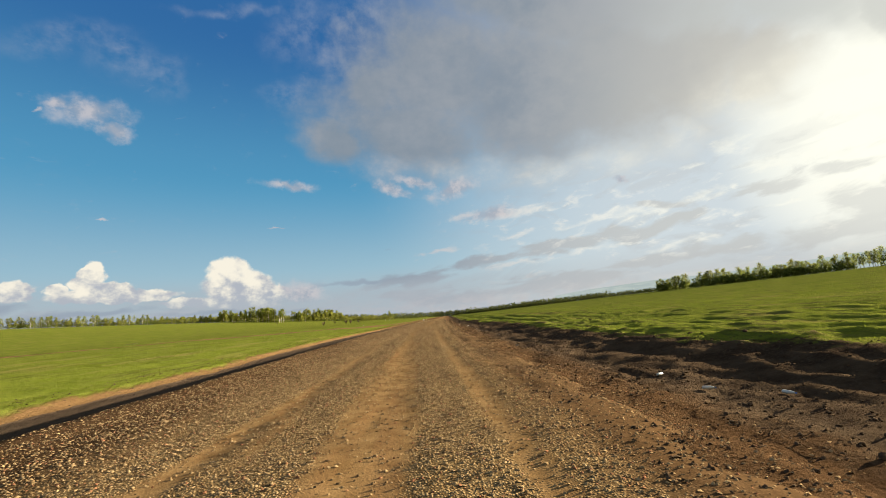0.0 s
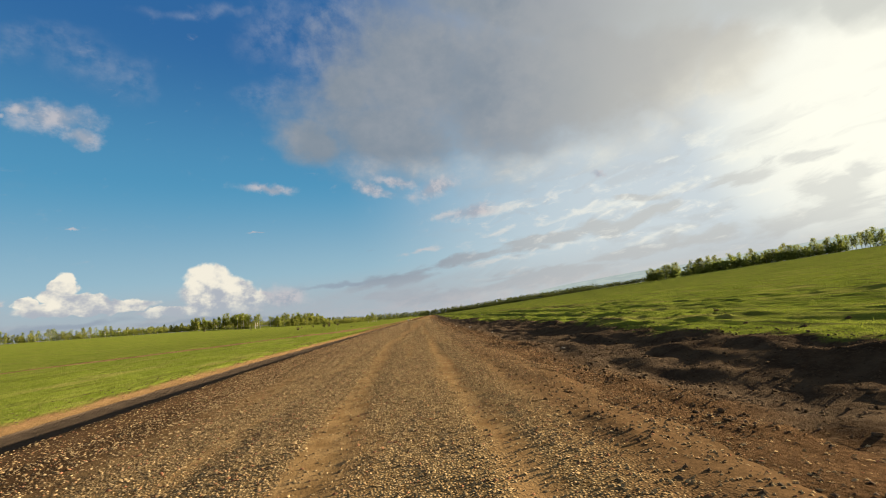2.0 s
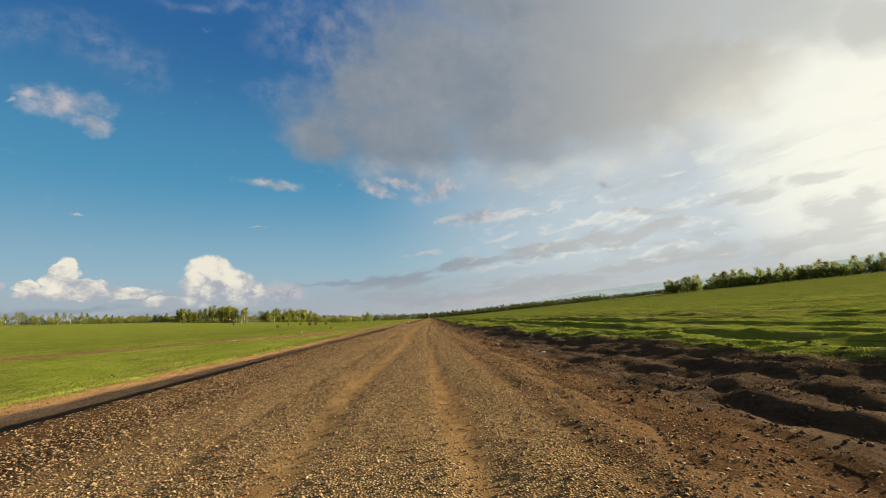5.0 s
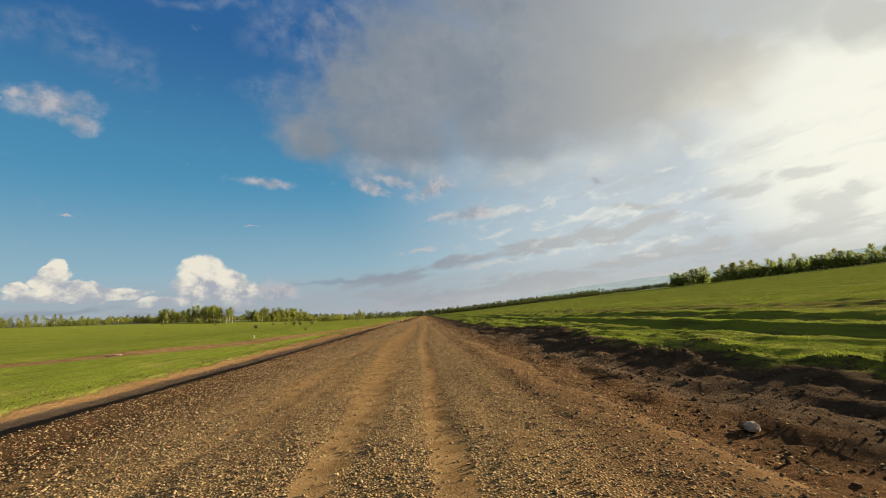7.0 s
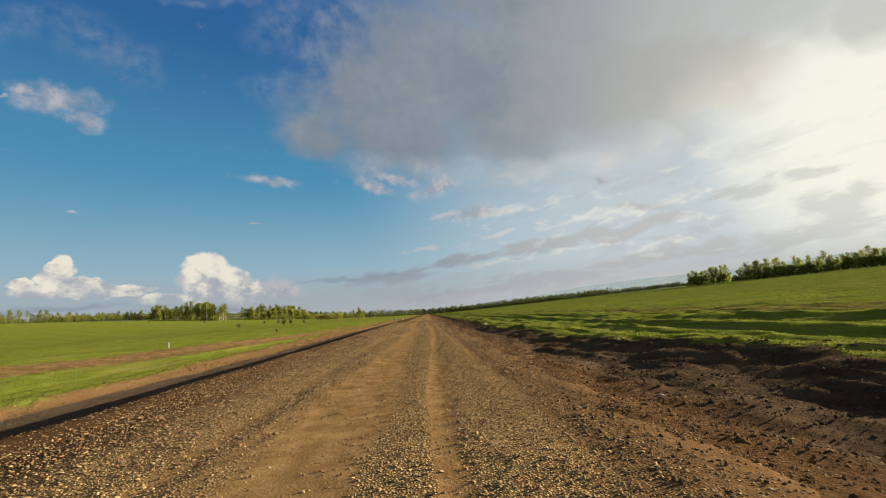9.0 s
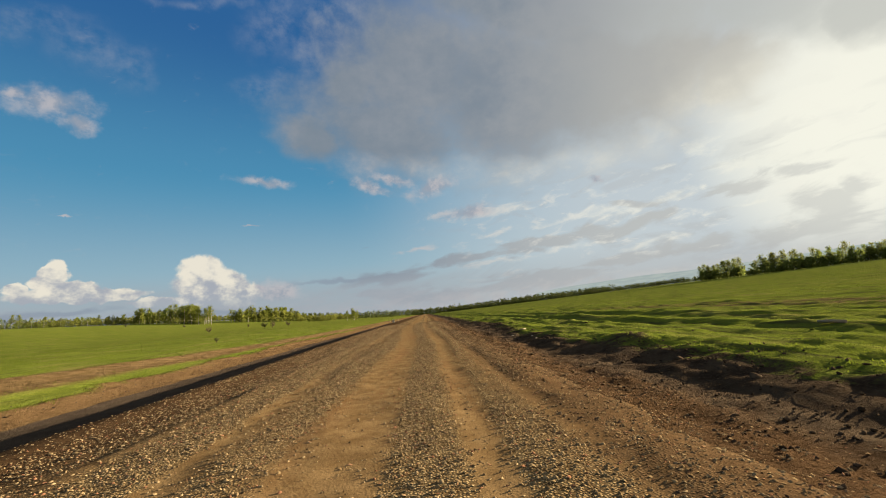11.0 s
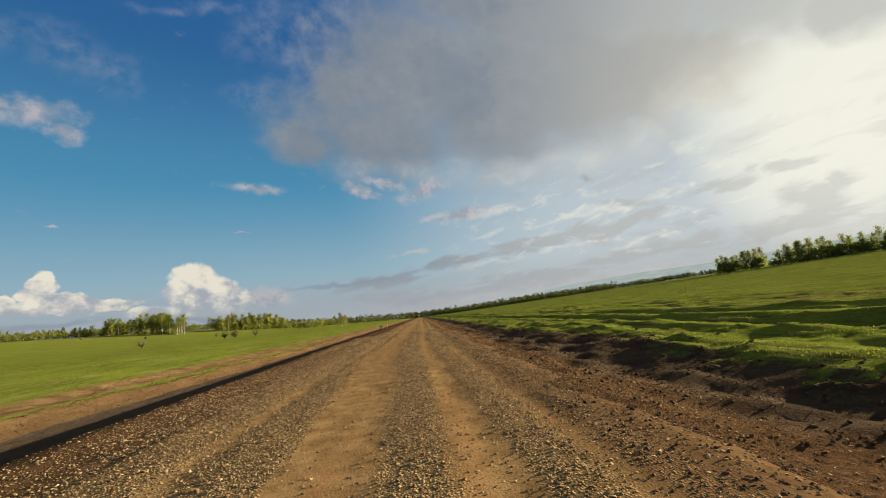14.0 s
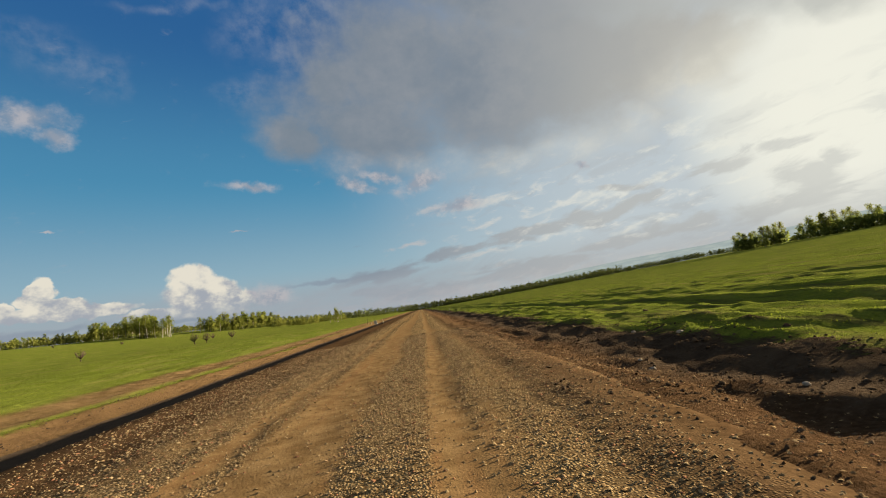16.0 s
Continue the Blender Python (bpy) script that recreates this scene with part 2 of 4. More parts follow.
# heaped clouds, white above and grey-blue below
heap_depth = depth_in(curled, HEAP)
heap = w.ramp(heap_depth, 0.22, 0.40)
curds = w.noise(w.join(w.mul(az, 0.85), el, 5.39), 0.55, 6.0, 0.60)
curds_up = w.noise(w.join(w.add(w.mul(az, 0.85), 0.9), w.add(el, 0.45), 5.60), 0.55, 6.0, 0.60)
heap_light = w.ramp(w.add(w.mul(el, 0.11), w.mul(w.sub(curds, curds_up), 1.7)), 0.25, 0.95)
sky_colour = w.mix(w.mul(heap, w.ramp(el, 2.4, 4.6, 0.35, 1.0)), sky_colour, w.mix(heap_light, (0.44, 0.46, 0.53), (0.94, 0.86, 0.75)))
low = w.ramp(w.add(depth_in(ragged, LOW), w.mul(w.sub(wisp_low, 0.5), 1.2)), 0.2, 0.8)
sky_colour = w.mix(w.mul(low, 0.75), sky_colour, (0.30, 0.35, 0.44))
# small puffs
puff = w.ramp(w.add(depth_in(curled, PUFF), w.mul(w.sub(lumps, 0.5), 1.0)), 0.12, 0.95)
sky_colour = w.mix(w.mul(puff, 0.82), sky_colour, w.mix(w.ramp(relief, -0.12, 0.12), (0.38, 0.40, 0.48), (0.60, 0.55, 0.58)))
# the sun's glow in front of the clouds
sky_colour = w.mix(w.mul(glow, 0.38), sky_colour, (1.12, 1.07, 0.94))
# the bank's grey top, in front of the glow
top = w.ramp(w.add(depth_in(ragged, TOP), w.mul(w.sub(soft, 0.5), 0.5)), 0.10, 0.75)
sky_colour = w.mix(w.mul(top, 0.80), sky_colour, w.mix(w.ramp(near_sun, 0.80, 1.0), (0.36, 0.375, 0.42), (0.60, 0.595, 0.57)))
# unseen neutral cloud added behind the camera, so shade fills less blue
rest = w.mul(w.ramp(w.math("ABSOLUTE", az), 75.0, 110.0), w.ramp(soft, 0.35, 0.6, 0.45, 0.9))
sky_colour = w.mix(rest, sky_colour, (0.52, 0.49, 0.45))
sky_out = w.node("ShaderNodeBackground")
w.put(sky_out.inputs[0], sky_colour)
sky_out.inputs[1].default_value = 0.183
w.put(w.node("ShaderNodeOutputWorld").inputs[0], sky_out.outputs[0])

# ---- the line of the road ----
def heading(s):
    """The road's bearing in radians, to the left of +y, s metres along it."""
    t = min(max(s / SPEED, 0.0), 16.0)
    return radians(((-0.00187 * t + 0.052525) * t - 0.56129) * t - 0.65358)


STEP = 1.0
LINE_S = np.arange(-400.0, 4201.0, STEP)
LINE_H = np.array([heading(s) for s in LINE_S])
LINE_X = np.concatenate(([0.0], np.cumsum(-np.sin(LINE_H[:-1]) * STEP)))
LINE_Y = np.concatenate(([0.0], np.cumsum(np.cos(LINE_H[:-1]) * STEP)))
LINE_X -= LINE_X[400]
LINE_Y -= LINE_Y[400]


def spot(u, s):
    """World x and y of the place u metres to the right of the car's line, s metres along it (arrays too)."""
    h = np.interp(s, LINE_S, LINE_H)
    return np.interp(s, LINE_S, LINE_X) + u * np.cos(h), np.interp(s, LINE_S, LINE_Y) + u * np.sin(h)


def lattice(ix, iy, seed):
    """A random number from 0 to 1 for each whole-numbered place."""
    n = (ix.astype(np.int64) * 374761393 + iy.astype(np.int64) * 668265263 + seed * 144269) & 0x7FFFFFFF
    n = ((n ^ (n >> 13)) * 1274126177) & 0x7FFFFFFF
    return ((n ^ (n >> 16)) & 0xFFFF) / 65535.0


def rumple(x, y, size, seed=0, octaves=3):
    """Smooth noise from -1 to 1 with bumps of about that size, in metres."""
    x, y = np.broadcast_arrays(np.asarray(x, float), np.asarray(y, float))
    total, weight, amount = 0.0, 0.0, 1.0
    for k in range(octaves):
        gx, gy = x / size * 2 ** k, y / size * 2 ** k
        ix, iy = np.floor(gx), np.floor(gy)
        fx, fy = gx - ix, gy - iy
        fx, fy = fx * fx * (3 - 2 * fx), fy * fy * (3 - 2 * fy)
        a, b = lattice(ix, iy, seed + k), lattice(ix + 1, iy, seed + k)
        c, d = lattice(ix, iy + 1, seed + k), lattice(ix + 1, iy + 1, seed + k)
        total = total + amount * ((a * (1 - fx) + b * fx) * (1 - fy) + (c * (1 - fx) + d * fx) * fy)
        weight += amount
        amount *= 0.5
    return total / weight * 2 - 1


def grass_edge(s):
    """How far right of the car's line the pasture begins."""
    return np.interp(s, (-50, 14, 20, 36, 50, 62, 80, 88, 96, 108, 118, 123, 130, 140, 150, 163, 172, 182, 190, 200, 212, 230, 260, 600),
                     (14.0, 14.2, 12.8, 12.2, 11.6, 12.6, 12.6, 12.2, 10.5, 9.7, 11.8, 12.9, 11.0, 9.2, 9.3, 8.0, 8.2, 9.2, 10.2, 9.2, 8.4, 8.8, 9.5, 9.5)) \
        + 0.35 * rumple(s, s * 0, 5.0, 5)


def foot(s):
    """How far right of the car's line the left ditch ends and its bank begins."""
    return np.interp(s, (-50, 20, 30, 45, 70, 90, 107, 127, 142, 156, 171, 187, 200, 217, 260, 600),
                     (-15.3, -15.4, -14.8, -15.9, -16.1, -15.5, -14.8, -14.4, -13.8, -13.7, -13.5, -14.2, -13.5, -13.2, -13.4, -13.4)) \
        + 0.18 * rumple(s, s * 0, 5.0, 13)


def verge(s):
    """How far right of the car's line the left pasture begins, at the top of that bank."""
    return foot(s) - np.interp(s, (-50, 100, 120, 142, 157, 175, 190, 205, 220, 400), (0.6, 0.6, 0.8, 1.6, 2.4, 2.3, 2.1, 1.9, 1.6, 1.3)) * (1 + 0.45 * rumple(s, s * 0, 3.0, 14))


def shoulder(s):
    """How far right of the car's line the left edge of the gravel lies."""
    return np.interp(s, (-50, 0, 60, 100, 120, 150, 180, 200, 300), (-9.7, -9.7, -10.0, -9.7, -9.0, -8.4, -8.6, -8.9, -9.1)) \
        + 0.15 * rumple(s, s * 0, 4.0, 17)


def track_line(s):
    """How far right of the car's line the earth track in the left pasture runs."""
    return np.interp(s, (-100, 65, 120, 145, 175, 215, 240, 400), (-100, -55, -33, -23, -19.5, -17.8, -17.0, -16.5))


def mounds(u, s):
    """Height of the soil thrown up in heaps along the edge of the right pasture."""
    d = u - grass_edge(s)
    lump = np.clip(rumple(u, s * 0.55, 1.9, 147, 5) - 0.20, 0, 1) * np.exp(-((d - 1.6) / 2.6) ** 2)
    lump = lump + 0.5 * np.clip(rumple(u, s * 0.8, 0.9, 149, 2) - 0.42, 0, 1) * np.exp(-((d - 5.0) / 4.5) ** 2)
    return np.where(u > 4.0, 0.60 * lump, 0.0)


def ground_height(u, s):
    u, s = np.broadcast_arrays(np.asarray(u, float), np.asarray(s, float))
    far = np.abs(u)
    left = np.interp(far, (0, 15, 17, 22, 30, 45, 60, 80, 100, 125, 150, 175, 200, 290, 450, 3000), (-0.5, -0.44, -0.35, -0.02, 0.38, 0.85, 1.08, 1.35, 2.0, 3.3, 4.9, 6.6, 8.4, 16.2, 24.5, 54.0))
    right = np.interp(far, (0, 14, 40, 80, 150, 300, 450, 3000), (-0.7, -0.3, 0.45, 1.8, 4.6, 10.4, 15.6, 38.0))
    e = grass_edge(s)
    # ditch beside the road on the left, then a low bank up to the pasture
    bank_l = verge(s)
    rise = np.clip((u - bank_l) / (foot(s) - bank_l), 0, 1) ** 0.8
    z_left = left * (1 - rise) + rise * (-0.78 - 0.05 * rumple(u, s, 2.0, 12, 2))
    # long slope on the right down to a rough ditch, then a cut bank
    z_ditch = np.interp(u, (2.6, 3.2, 3.8, 5.0, 7.0, 30.0), (-0.10, -0.16, -0.24, -0.44, -0.68, -0.80))
    up = np.clip((u - e + 3.6) / 4.2, 0, 1)
    up = up * up * (3 - 2 * up)
    z_right = z_ditch * (1 - up) + right * up
    z = np.where(u < 0, z_left, z_right)
    z = np.where((u > shoulder(s) - 0.5) & (u < 2.7), -1.1, z)
    # unevenness
    x, y = u, s
    near = np.clip(1.5 - far / 60, 0.15, 1)
    pasture = np.where(u < 0, np.clip((bank_l - u) / 2, 0, 1), np.clip((u - e) / 2, 0, 1))
    z = z + pasture * (np.where(u > 0, 1.0, 0.35) * 0.20 * near * np.clip(rumple(x, y * 0.40, 1.1, 23, 3) - 0.05, 0, 1) + 0.07 * rumple(x, y, 1.6, 21, 4) + 0.13 * rumple(x, y * 0.35, 6.0, 31) * near + np.where(u > 0, 0.06, 0.03) * rumple(x, y * 0.12, 1.8, 33) * near + np.where(u > 0, 0.09, 0.04) * np.clip(rumple(x, y * 0.40, 0.75, 27, 2), 0, 1) * near)
    ridges = 0.40 * np.exp(-((u - 17.6 - 0.8 * rumple(s, s * 0, 40, 8)) / 0.9) ** 2) - 0.34 * np.exp(-((u - 16.0 - 0.8 * rumple(s, s * 0, 40, 8)) / 0.9) ** 2)
    ridges = ridges + 0.13 * np.exp(-((u - 14.9 - 0.9 * rumple(s, s * 0, 30, 10)) / 0.8) ** 2) - 0.13 * np.exp(-((u - 13.5 - 0.9 * rumple(s, s * 0, 30, 10)) / 0.8) ** 2)
    ridges = ridges + 0.30 * np.exp(-((u - 23.5 - 2.0 * rumple(s, s * 0, 50, 9)) / 1.4) ** 2) - 0.25 * np.exp(-((u - 21.3 - 2.0 * rumple(s, s * 0, 50, 9)) / 1.1) ** 2)
    z = z + np.where(u > 0, pasture * 0.46 * ridges * np.clip((s - 50) / 55, 0.12, 1) * (0.85 + 0.6 * rumple(s, u * 0.5, 14, 3)), 0)
    bare = np.where((u > 3.0), (1 - pasture), 0) * np.clip((u - 2.6) / 2.6, 0, 1)
    z = z + bare * (0.10 * rumple(x, y * 0.5, 3.4, 43, 2) + 0.13 * rumple(x, y * 0.7, 1.7, 41, 4) + 0.15 * rumple(x, y * 0.45, 0.9, 45, 2) + 0.10 * rumple(x, y, 0.5, 51, 2))
    z = z + np.where(u < -10, (1 - pasture) * rise * (1 - rise) * 0.5 * rumple(x, y, 0.9, 61), 0)
    z = z + mounds(u, s)
    t = (u - track_line(s)) / 1.3
    z = z - np.where(u < -14, 0.07 * np.exp(-t * t) * pasture, 0)
    return z


def wheel_tracks(s):
    """Middles and half widths of the bands that wheels have swept clear of stones."""
    wander = 0.12 * rumple(s, s * 0, 14, 71, 2)
    at = (0, 8, 56, 92, 116, 158, 200, 260)
    return ((np.interp(s, at, (-0.8, -0.85, -2.3, -1.15, -1.65, -0.85, -2.1, -1.6)) + wander, np.interp(s, at, (0.6, 0.6, 0.40, 0.36, 0.9, 0.65, 0.85, 0.7))),
            (np.interp(s, at, (1.3, 1.2, 0.70, 0.24, 0.22, 1.20, 0.24, 0.5)) + wander, np.interp(s, at, (0.35, 0.35, 0.28, 0.26, 0.22, 0.35, 0.32, 0.3))),
            (np.interp(s, at, (2.6, 2.5, 2.2, 2.2, 2.0, 2.3, 1.75, 1.8)) + wander, 0.30 + 0 * s),
            (-3.4 + wander * 2, 0.30 + 0 * s))


def road_height(u, s):
    u, s = np.broadcast_arrays(np.asarray(u, float), np.asarray(s, float))
    z = np.interp(u, (-5.0, -2.0, 1.6, 2.6, 3.2, 3.6, 4.0, 4.8), (0.02, 0.03, 0.0, -0.05, -0.13, -0.20, -0.32, -0.80))
    out = u - shoulder(s)
    berm = np.interp(out, (-3.0, -1.6, -0.9, -0.1, 0.5, 1.2, 2.4, 4.0), (-1.35, -1.10, -0.82, -0.26, -0.08, -0.02, -0.05, 0.02))
    z = np.where(u < -5.0, np.minimum(berm, 0.02), z)
    flat = np.clip(np.minimum(out, 4.2 - u), 0, 1)
    for centre, wide in wheel_tracks(s):
        z = z - flat * 0.020 * np.exp(-((u - centre) / wide) ** 2)
    z = z + 0.05 * np.clip((u - 1.6) / 1.2, 0, 1) * rumple(u, s * 0.5, 0.9, 83, 3)
    return z + flat * (0.018 * rumple(u, s * 0.5, 0.7, 81, 3) + 0.012 * rumple(u, s, 0.22, 91, 2))


def gravel_cover(u, s):
    """How thickly loose stones lie on the road, 0 to 1."""
    u, s = np.broadcast_arrays(np.asarray(u, float), np.asarray(s, float))
    c = np.full(u.shape, 1.0)
    swept = np.interp(s, (0, 20, 56, 92, 116), (0.75, 0.6, 0.5, 0.75, 0.95))
    for (centre, wide), much in zip(wheel_tracks(s), (0.90 * swept, 0.70 * swept, 0.25, 0.40)):
        c = c - much * np.exp(-((u - centre) / wide) ** 4)
    c = c * (1.0 + 0.70 * rumple(u * 2.2, s * 0.16, 1.2, 55, 3))
    c = c * np.interp(u - shoulder(s), (-0.9, 0.0, 0.8, 2.0, 3.4), (0.03, 0.08, 0.30, 0.72, 1.0))
    c = c * np.interp(u, (1.8, 2.8, 3.8, 6.2), (1.0, 0.8, 0.5, 0.15))
    return np.clip(c, 0.16, 1.0) ** 1.3


def sheet(name, us, ss, height, mat):
    """A strip of ground as one mesh, over a grid of places across and along the road."""
    U, S = np.meshgrid(us, ss)
    X, Y = spot(U, S)
    Z = height(U, S)
    nu, ns = len(us), len(ss)
    mesh = bpy.data.meshes.new(name)
    co = np.stack([X, Y, Z], -1).reshape(-1, 3)
    i = (np.arange(ns - 1)[:, None] * nu + np.arange(nu - 1)[None, :]).ravel()
    quads = np.stack([i, i + 1, i + 1 + nu, i + nu], -1)
    fill_mesh(mesh, co, quads)
    layer = mesh.uv_layers.new(name="lane")
    flat_uv = np.stack([U, S], -1).reshape(-1, 2)[quads.ravel()]
    layer.data.foreach_set("uv", flat_uv.astype(np.float32).ravel())
    mesh.polygons.foreach_set("use_smooth", np.ones(len(quads), bool))
    mesh.materials.append(mat)
    return new(name, mesh)


def fill_mesh(mesh, co, faces):
    """Points and faces of one size, from arrays."""
    k = faces.shape[1]
    mesh.vertices.add(len(co))
    mesh.vertices.foreach_set("co", co.astype(np.float32).ravel())
    mesh.loops.add(faces.size)
    mesh.loops.foreach_set("vertex_index", faces.astype(np.int32).ravel())
    mesh.polygons.add(len(faces))
    mesh.polygons.foreach_set("loop_start", np.arange(0, faces.size, k, dtype=np.int32))
    mesh.update(calc_edges=True)


# ---- materials ----
def ground_material():
    m, n = material("pasture_and_soil")
    p = n.position()
    lane = n.lane()
    u, s = lane[0], lane[1]
    flat = n.join(u, s)
    n1, n2, n3 = n.noise(p, 0.12, 5), n.noise(p, 1.1, 5), n.noise(p, 9.0, 5, 0.65)
    blades = n.noise(n.vec("MULTIPLY", p, (1.0, 1.0, 0.3)), 34.0, 3, 0.7)
    patch = n.noise(n.join(u, n.mul(s, 0.3)), 0.35, 5, 0.6)
    furrow_shade = n.noise(n.join(u, n.mul(s, 0.07)), 1.7, 6, 0.62)
    green = n.mix(n.ramp(n1, 0.35, 0.65), (0.146, 0.176, 0.018), (0.232, 0.250, 0.030))
    green = n.mix(n.ramp(n2, 0.3, 0.75), green, (0.212, 0.222, 0.036))
    green = n.mix(n.ramp(blades, 0.3, 0.7, 0.0, 0.75), green, (0.032, 0.052, 0.008))
    green = n.mix(n.ramp(n3, 0.42, 0.70, 0.0, 0.55), green, (0.052, 0.066, 0.010))
    green = n.mix(n.ramp(n.noise(p, 3.2, 6, 0.65), 0.52, 0.72, 0.0, 0.5), green, (0.19, 0.205, 0.035))
    green = n.mix(n.ramp(patch, 0.50, 0.70, 0.0, 0.65), green, (0.20, 0.165, 0.050))
    # dark stripes in the colour stand in for shade along furrows
    green = n.mix(n.mul(n.ramp(furrow_shade, 0.48, 0.66, 0.0, 0.85), n.ramp(u, -5.0, 10.0, 0.55, 1.0)), green, (0.060, 0.058, 0.020))
    # brown strip where the turf is worn through, and thin brown streaks along the road
    thin = n.noise(n.join(n.mul(u, 1.4), n.mul(s, 0.05)), 3.4, 5, 0.7)
    green = n.mix(n.mul(n.ramp(thin, 0.54, 0.66, 0.0, 0.55), n.ramp(u, 8.0, 14.0)), green, (0.085, 0.070, 0.026))
    strip = n.mul(n.mul(n.ramp(u, 25.5, 28.0), n.ramp(u, 33.0, 30.5)), n.mul(n.ramp(s, 85.0, 110.0), n.ramp(s, 215.0, 185.0)))
    green = n.mix(n.mul(n.mul(strip, n.ramp(n2, 0.36, 0.56)), 0.75), green, (0.105, 0.068, 0.034))
    soil = n.mix(n.ramp(n2, 0.3, 0.7), (0.038, 0.025, 0.016), (0.082, 0.056, 0.034))
    soil = n.mix(n.ramp(n3, 0.45, 0.75, 0.0, 0.7), soil, (0.098, 0.071, 0.046))
    soil = n.mix(n.ramp(n.cells(p, 14.0), 0.0, 0.28, 0.6, 0.0), soil, (0.100, 0.078, 0.055))
    red = n.mix(n.ramp(n3, 0.3, 0.7), (0.046, 0.026, 0.013), (0.100, 0.057, 0.028))
    # right: red earth by the road, dark soil in the ditch, then pasture
    wob = n.add(n.mul(n.sub(n2, 0.5), 2.2), n.mul(n.sub(n3, 0.5), 1.4))
    edge = n.node("ShaderNodeUVMap", uv_map="edge").outputs[0]
    inside = n.split(edge)[0]          # metres into the pasture, either side
    track = n.split(edge)[1]           # metres from the middle of the earth track; on the right, height of the soil heaps
    red_side = n.ramp(n.add(u, wob), 6.8, 4.8)
    red_side = n.mul(red_side, n.ramp(u, 0.0, 0.5))
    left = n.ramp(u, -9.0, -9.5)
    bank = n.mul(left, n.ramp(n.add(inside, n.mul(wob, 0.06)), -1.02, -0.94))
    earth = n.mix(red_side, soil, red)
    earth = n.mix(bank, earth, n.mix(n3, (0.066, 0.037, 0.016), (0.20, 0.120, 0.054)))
    # tone of the shaded left ditch floor put into the colour, up to the bank
    ditch_shade = n.mul(left, n.sub(1.0, bank))
    earth = n.mix(n.mul(ditch_shade, 0.92), earth, n.mix(n2, (0.064, 0.045, 0.030), (0.102, 0.073, 0.048)))
    broad = n.mul(n.sub(n.noise(p, 0.42, 4, 0.6), 0.5), n.ramp(u, -5.0, 5.0, 0.5, 4.2))
    broad = n.add(broad, n.mul(n.sub(n.noise(p, 1.5, 5, 0.65), 0.5), n.ramp(u, -5.0, 5.0, 0.6, 3.4)))
    verge_late = n.mul(n.ramp(s, 110.0, 150.0, 0.0, 0.3), n.ramp(u, 0.0, -5.0))
    grown = n.ramp(n.add(n.add(inside, broad), n.mul(wob, n.ramp(u, -5.0, 5.0, 0.45, 1.3))), n.add(n.ramp(u, -5.0, 5.0, -0.42, -0.2), verge_late), n.add(n.ramp(u, -5.0, 5.0, 0.15, 1.0), verge_late))
    worn = n.ramp(n.add(n.math("ABSOLUTE", track), n.mul(wob, 0.6)), n.ramp(s, 150.0, 185.0, 4.3, 2.5), n.ramp(s, 150.0, 185.0, 2.5, 0.9))
    worn = n.mul(worn, n.ramp(u, -13.0, -14.0))
    grown = n.mul(grown, n.sub(1.0, n.mul(worn, 0.95)))
    heaped = n.mul(n.ramp(n.add(track, n.mul(n.sub(n3, 0.5), 0.12)), 0.08, 0.26), n.ramp(u, 4.0, 5.0))
    grown = n.mul(grown, n.sub(1.0, n.mul(heaped, 0.9)))
    track_earth = n.mix(n.ramp(n2, 0.3, 0.7), (0.12, 0.070, 0.030), (0.20, 0.125, 0.058))
    earth = n.mix(worn, earth, track_earth)
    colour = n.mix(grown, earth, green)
    rough_h = n.add(n.add(n.mul(n3, 0.6), n.mul(blades, 0.5)), n.mul(n.noise(n.vec("MULTIPLY", p, (1.0, 0.5, 1.0)), 2.6, 7, 0.66), n.ramp(u, -10.0, 5.0, 0.9, 2.4)))
    crumbs = n.mul(n.sub(1.0, grown), n.add(n.mul(n.noise(p, 3.0, 8, 0.76), 2.8), n.mul(n.noise(p, 22.0, 4, 0.7), 0.5)))
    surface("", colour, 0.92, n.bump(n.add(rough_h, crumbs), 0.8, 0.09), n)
    return m


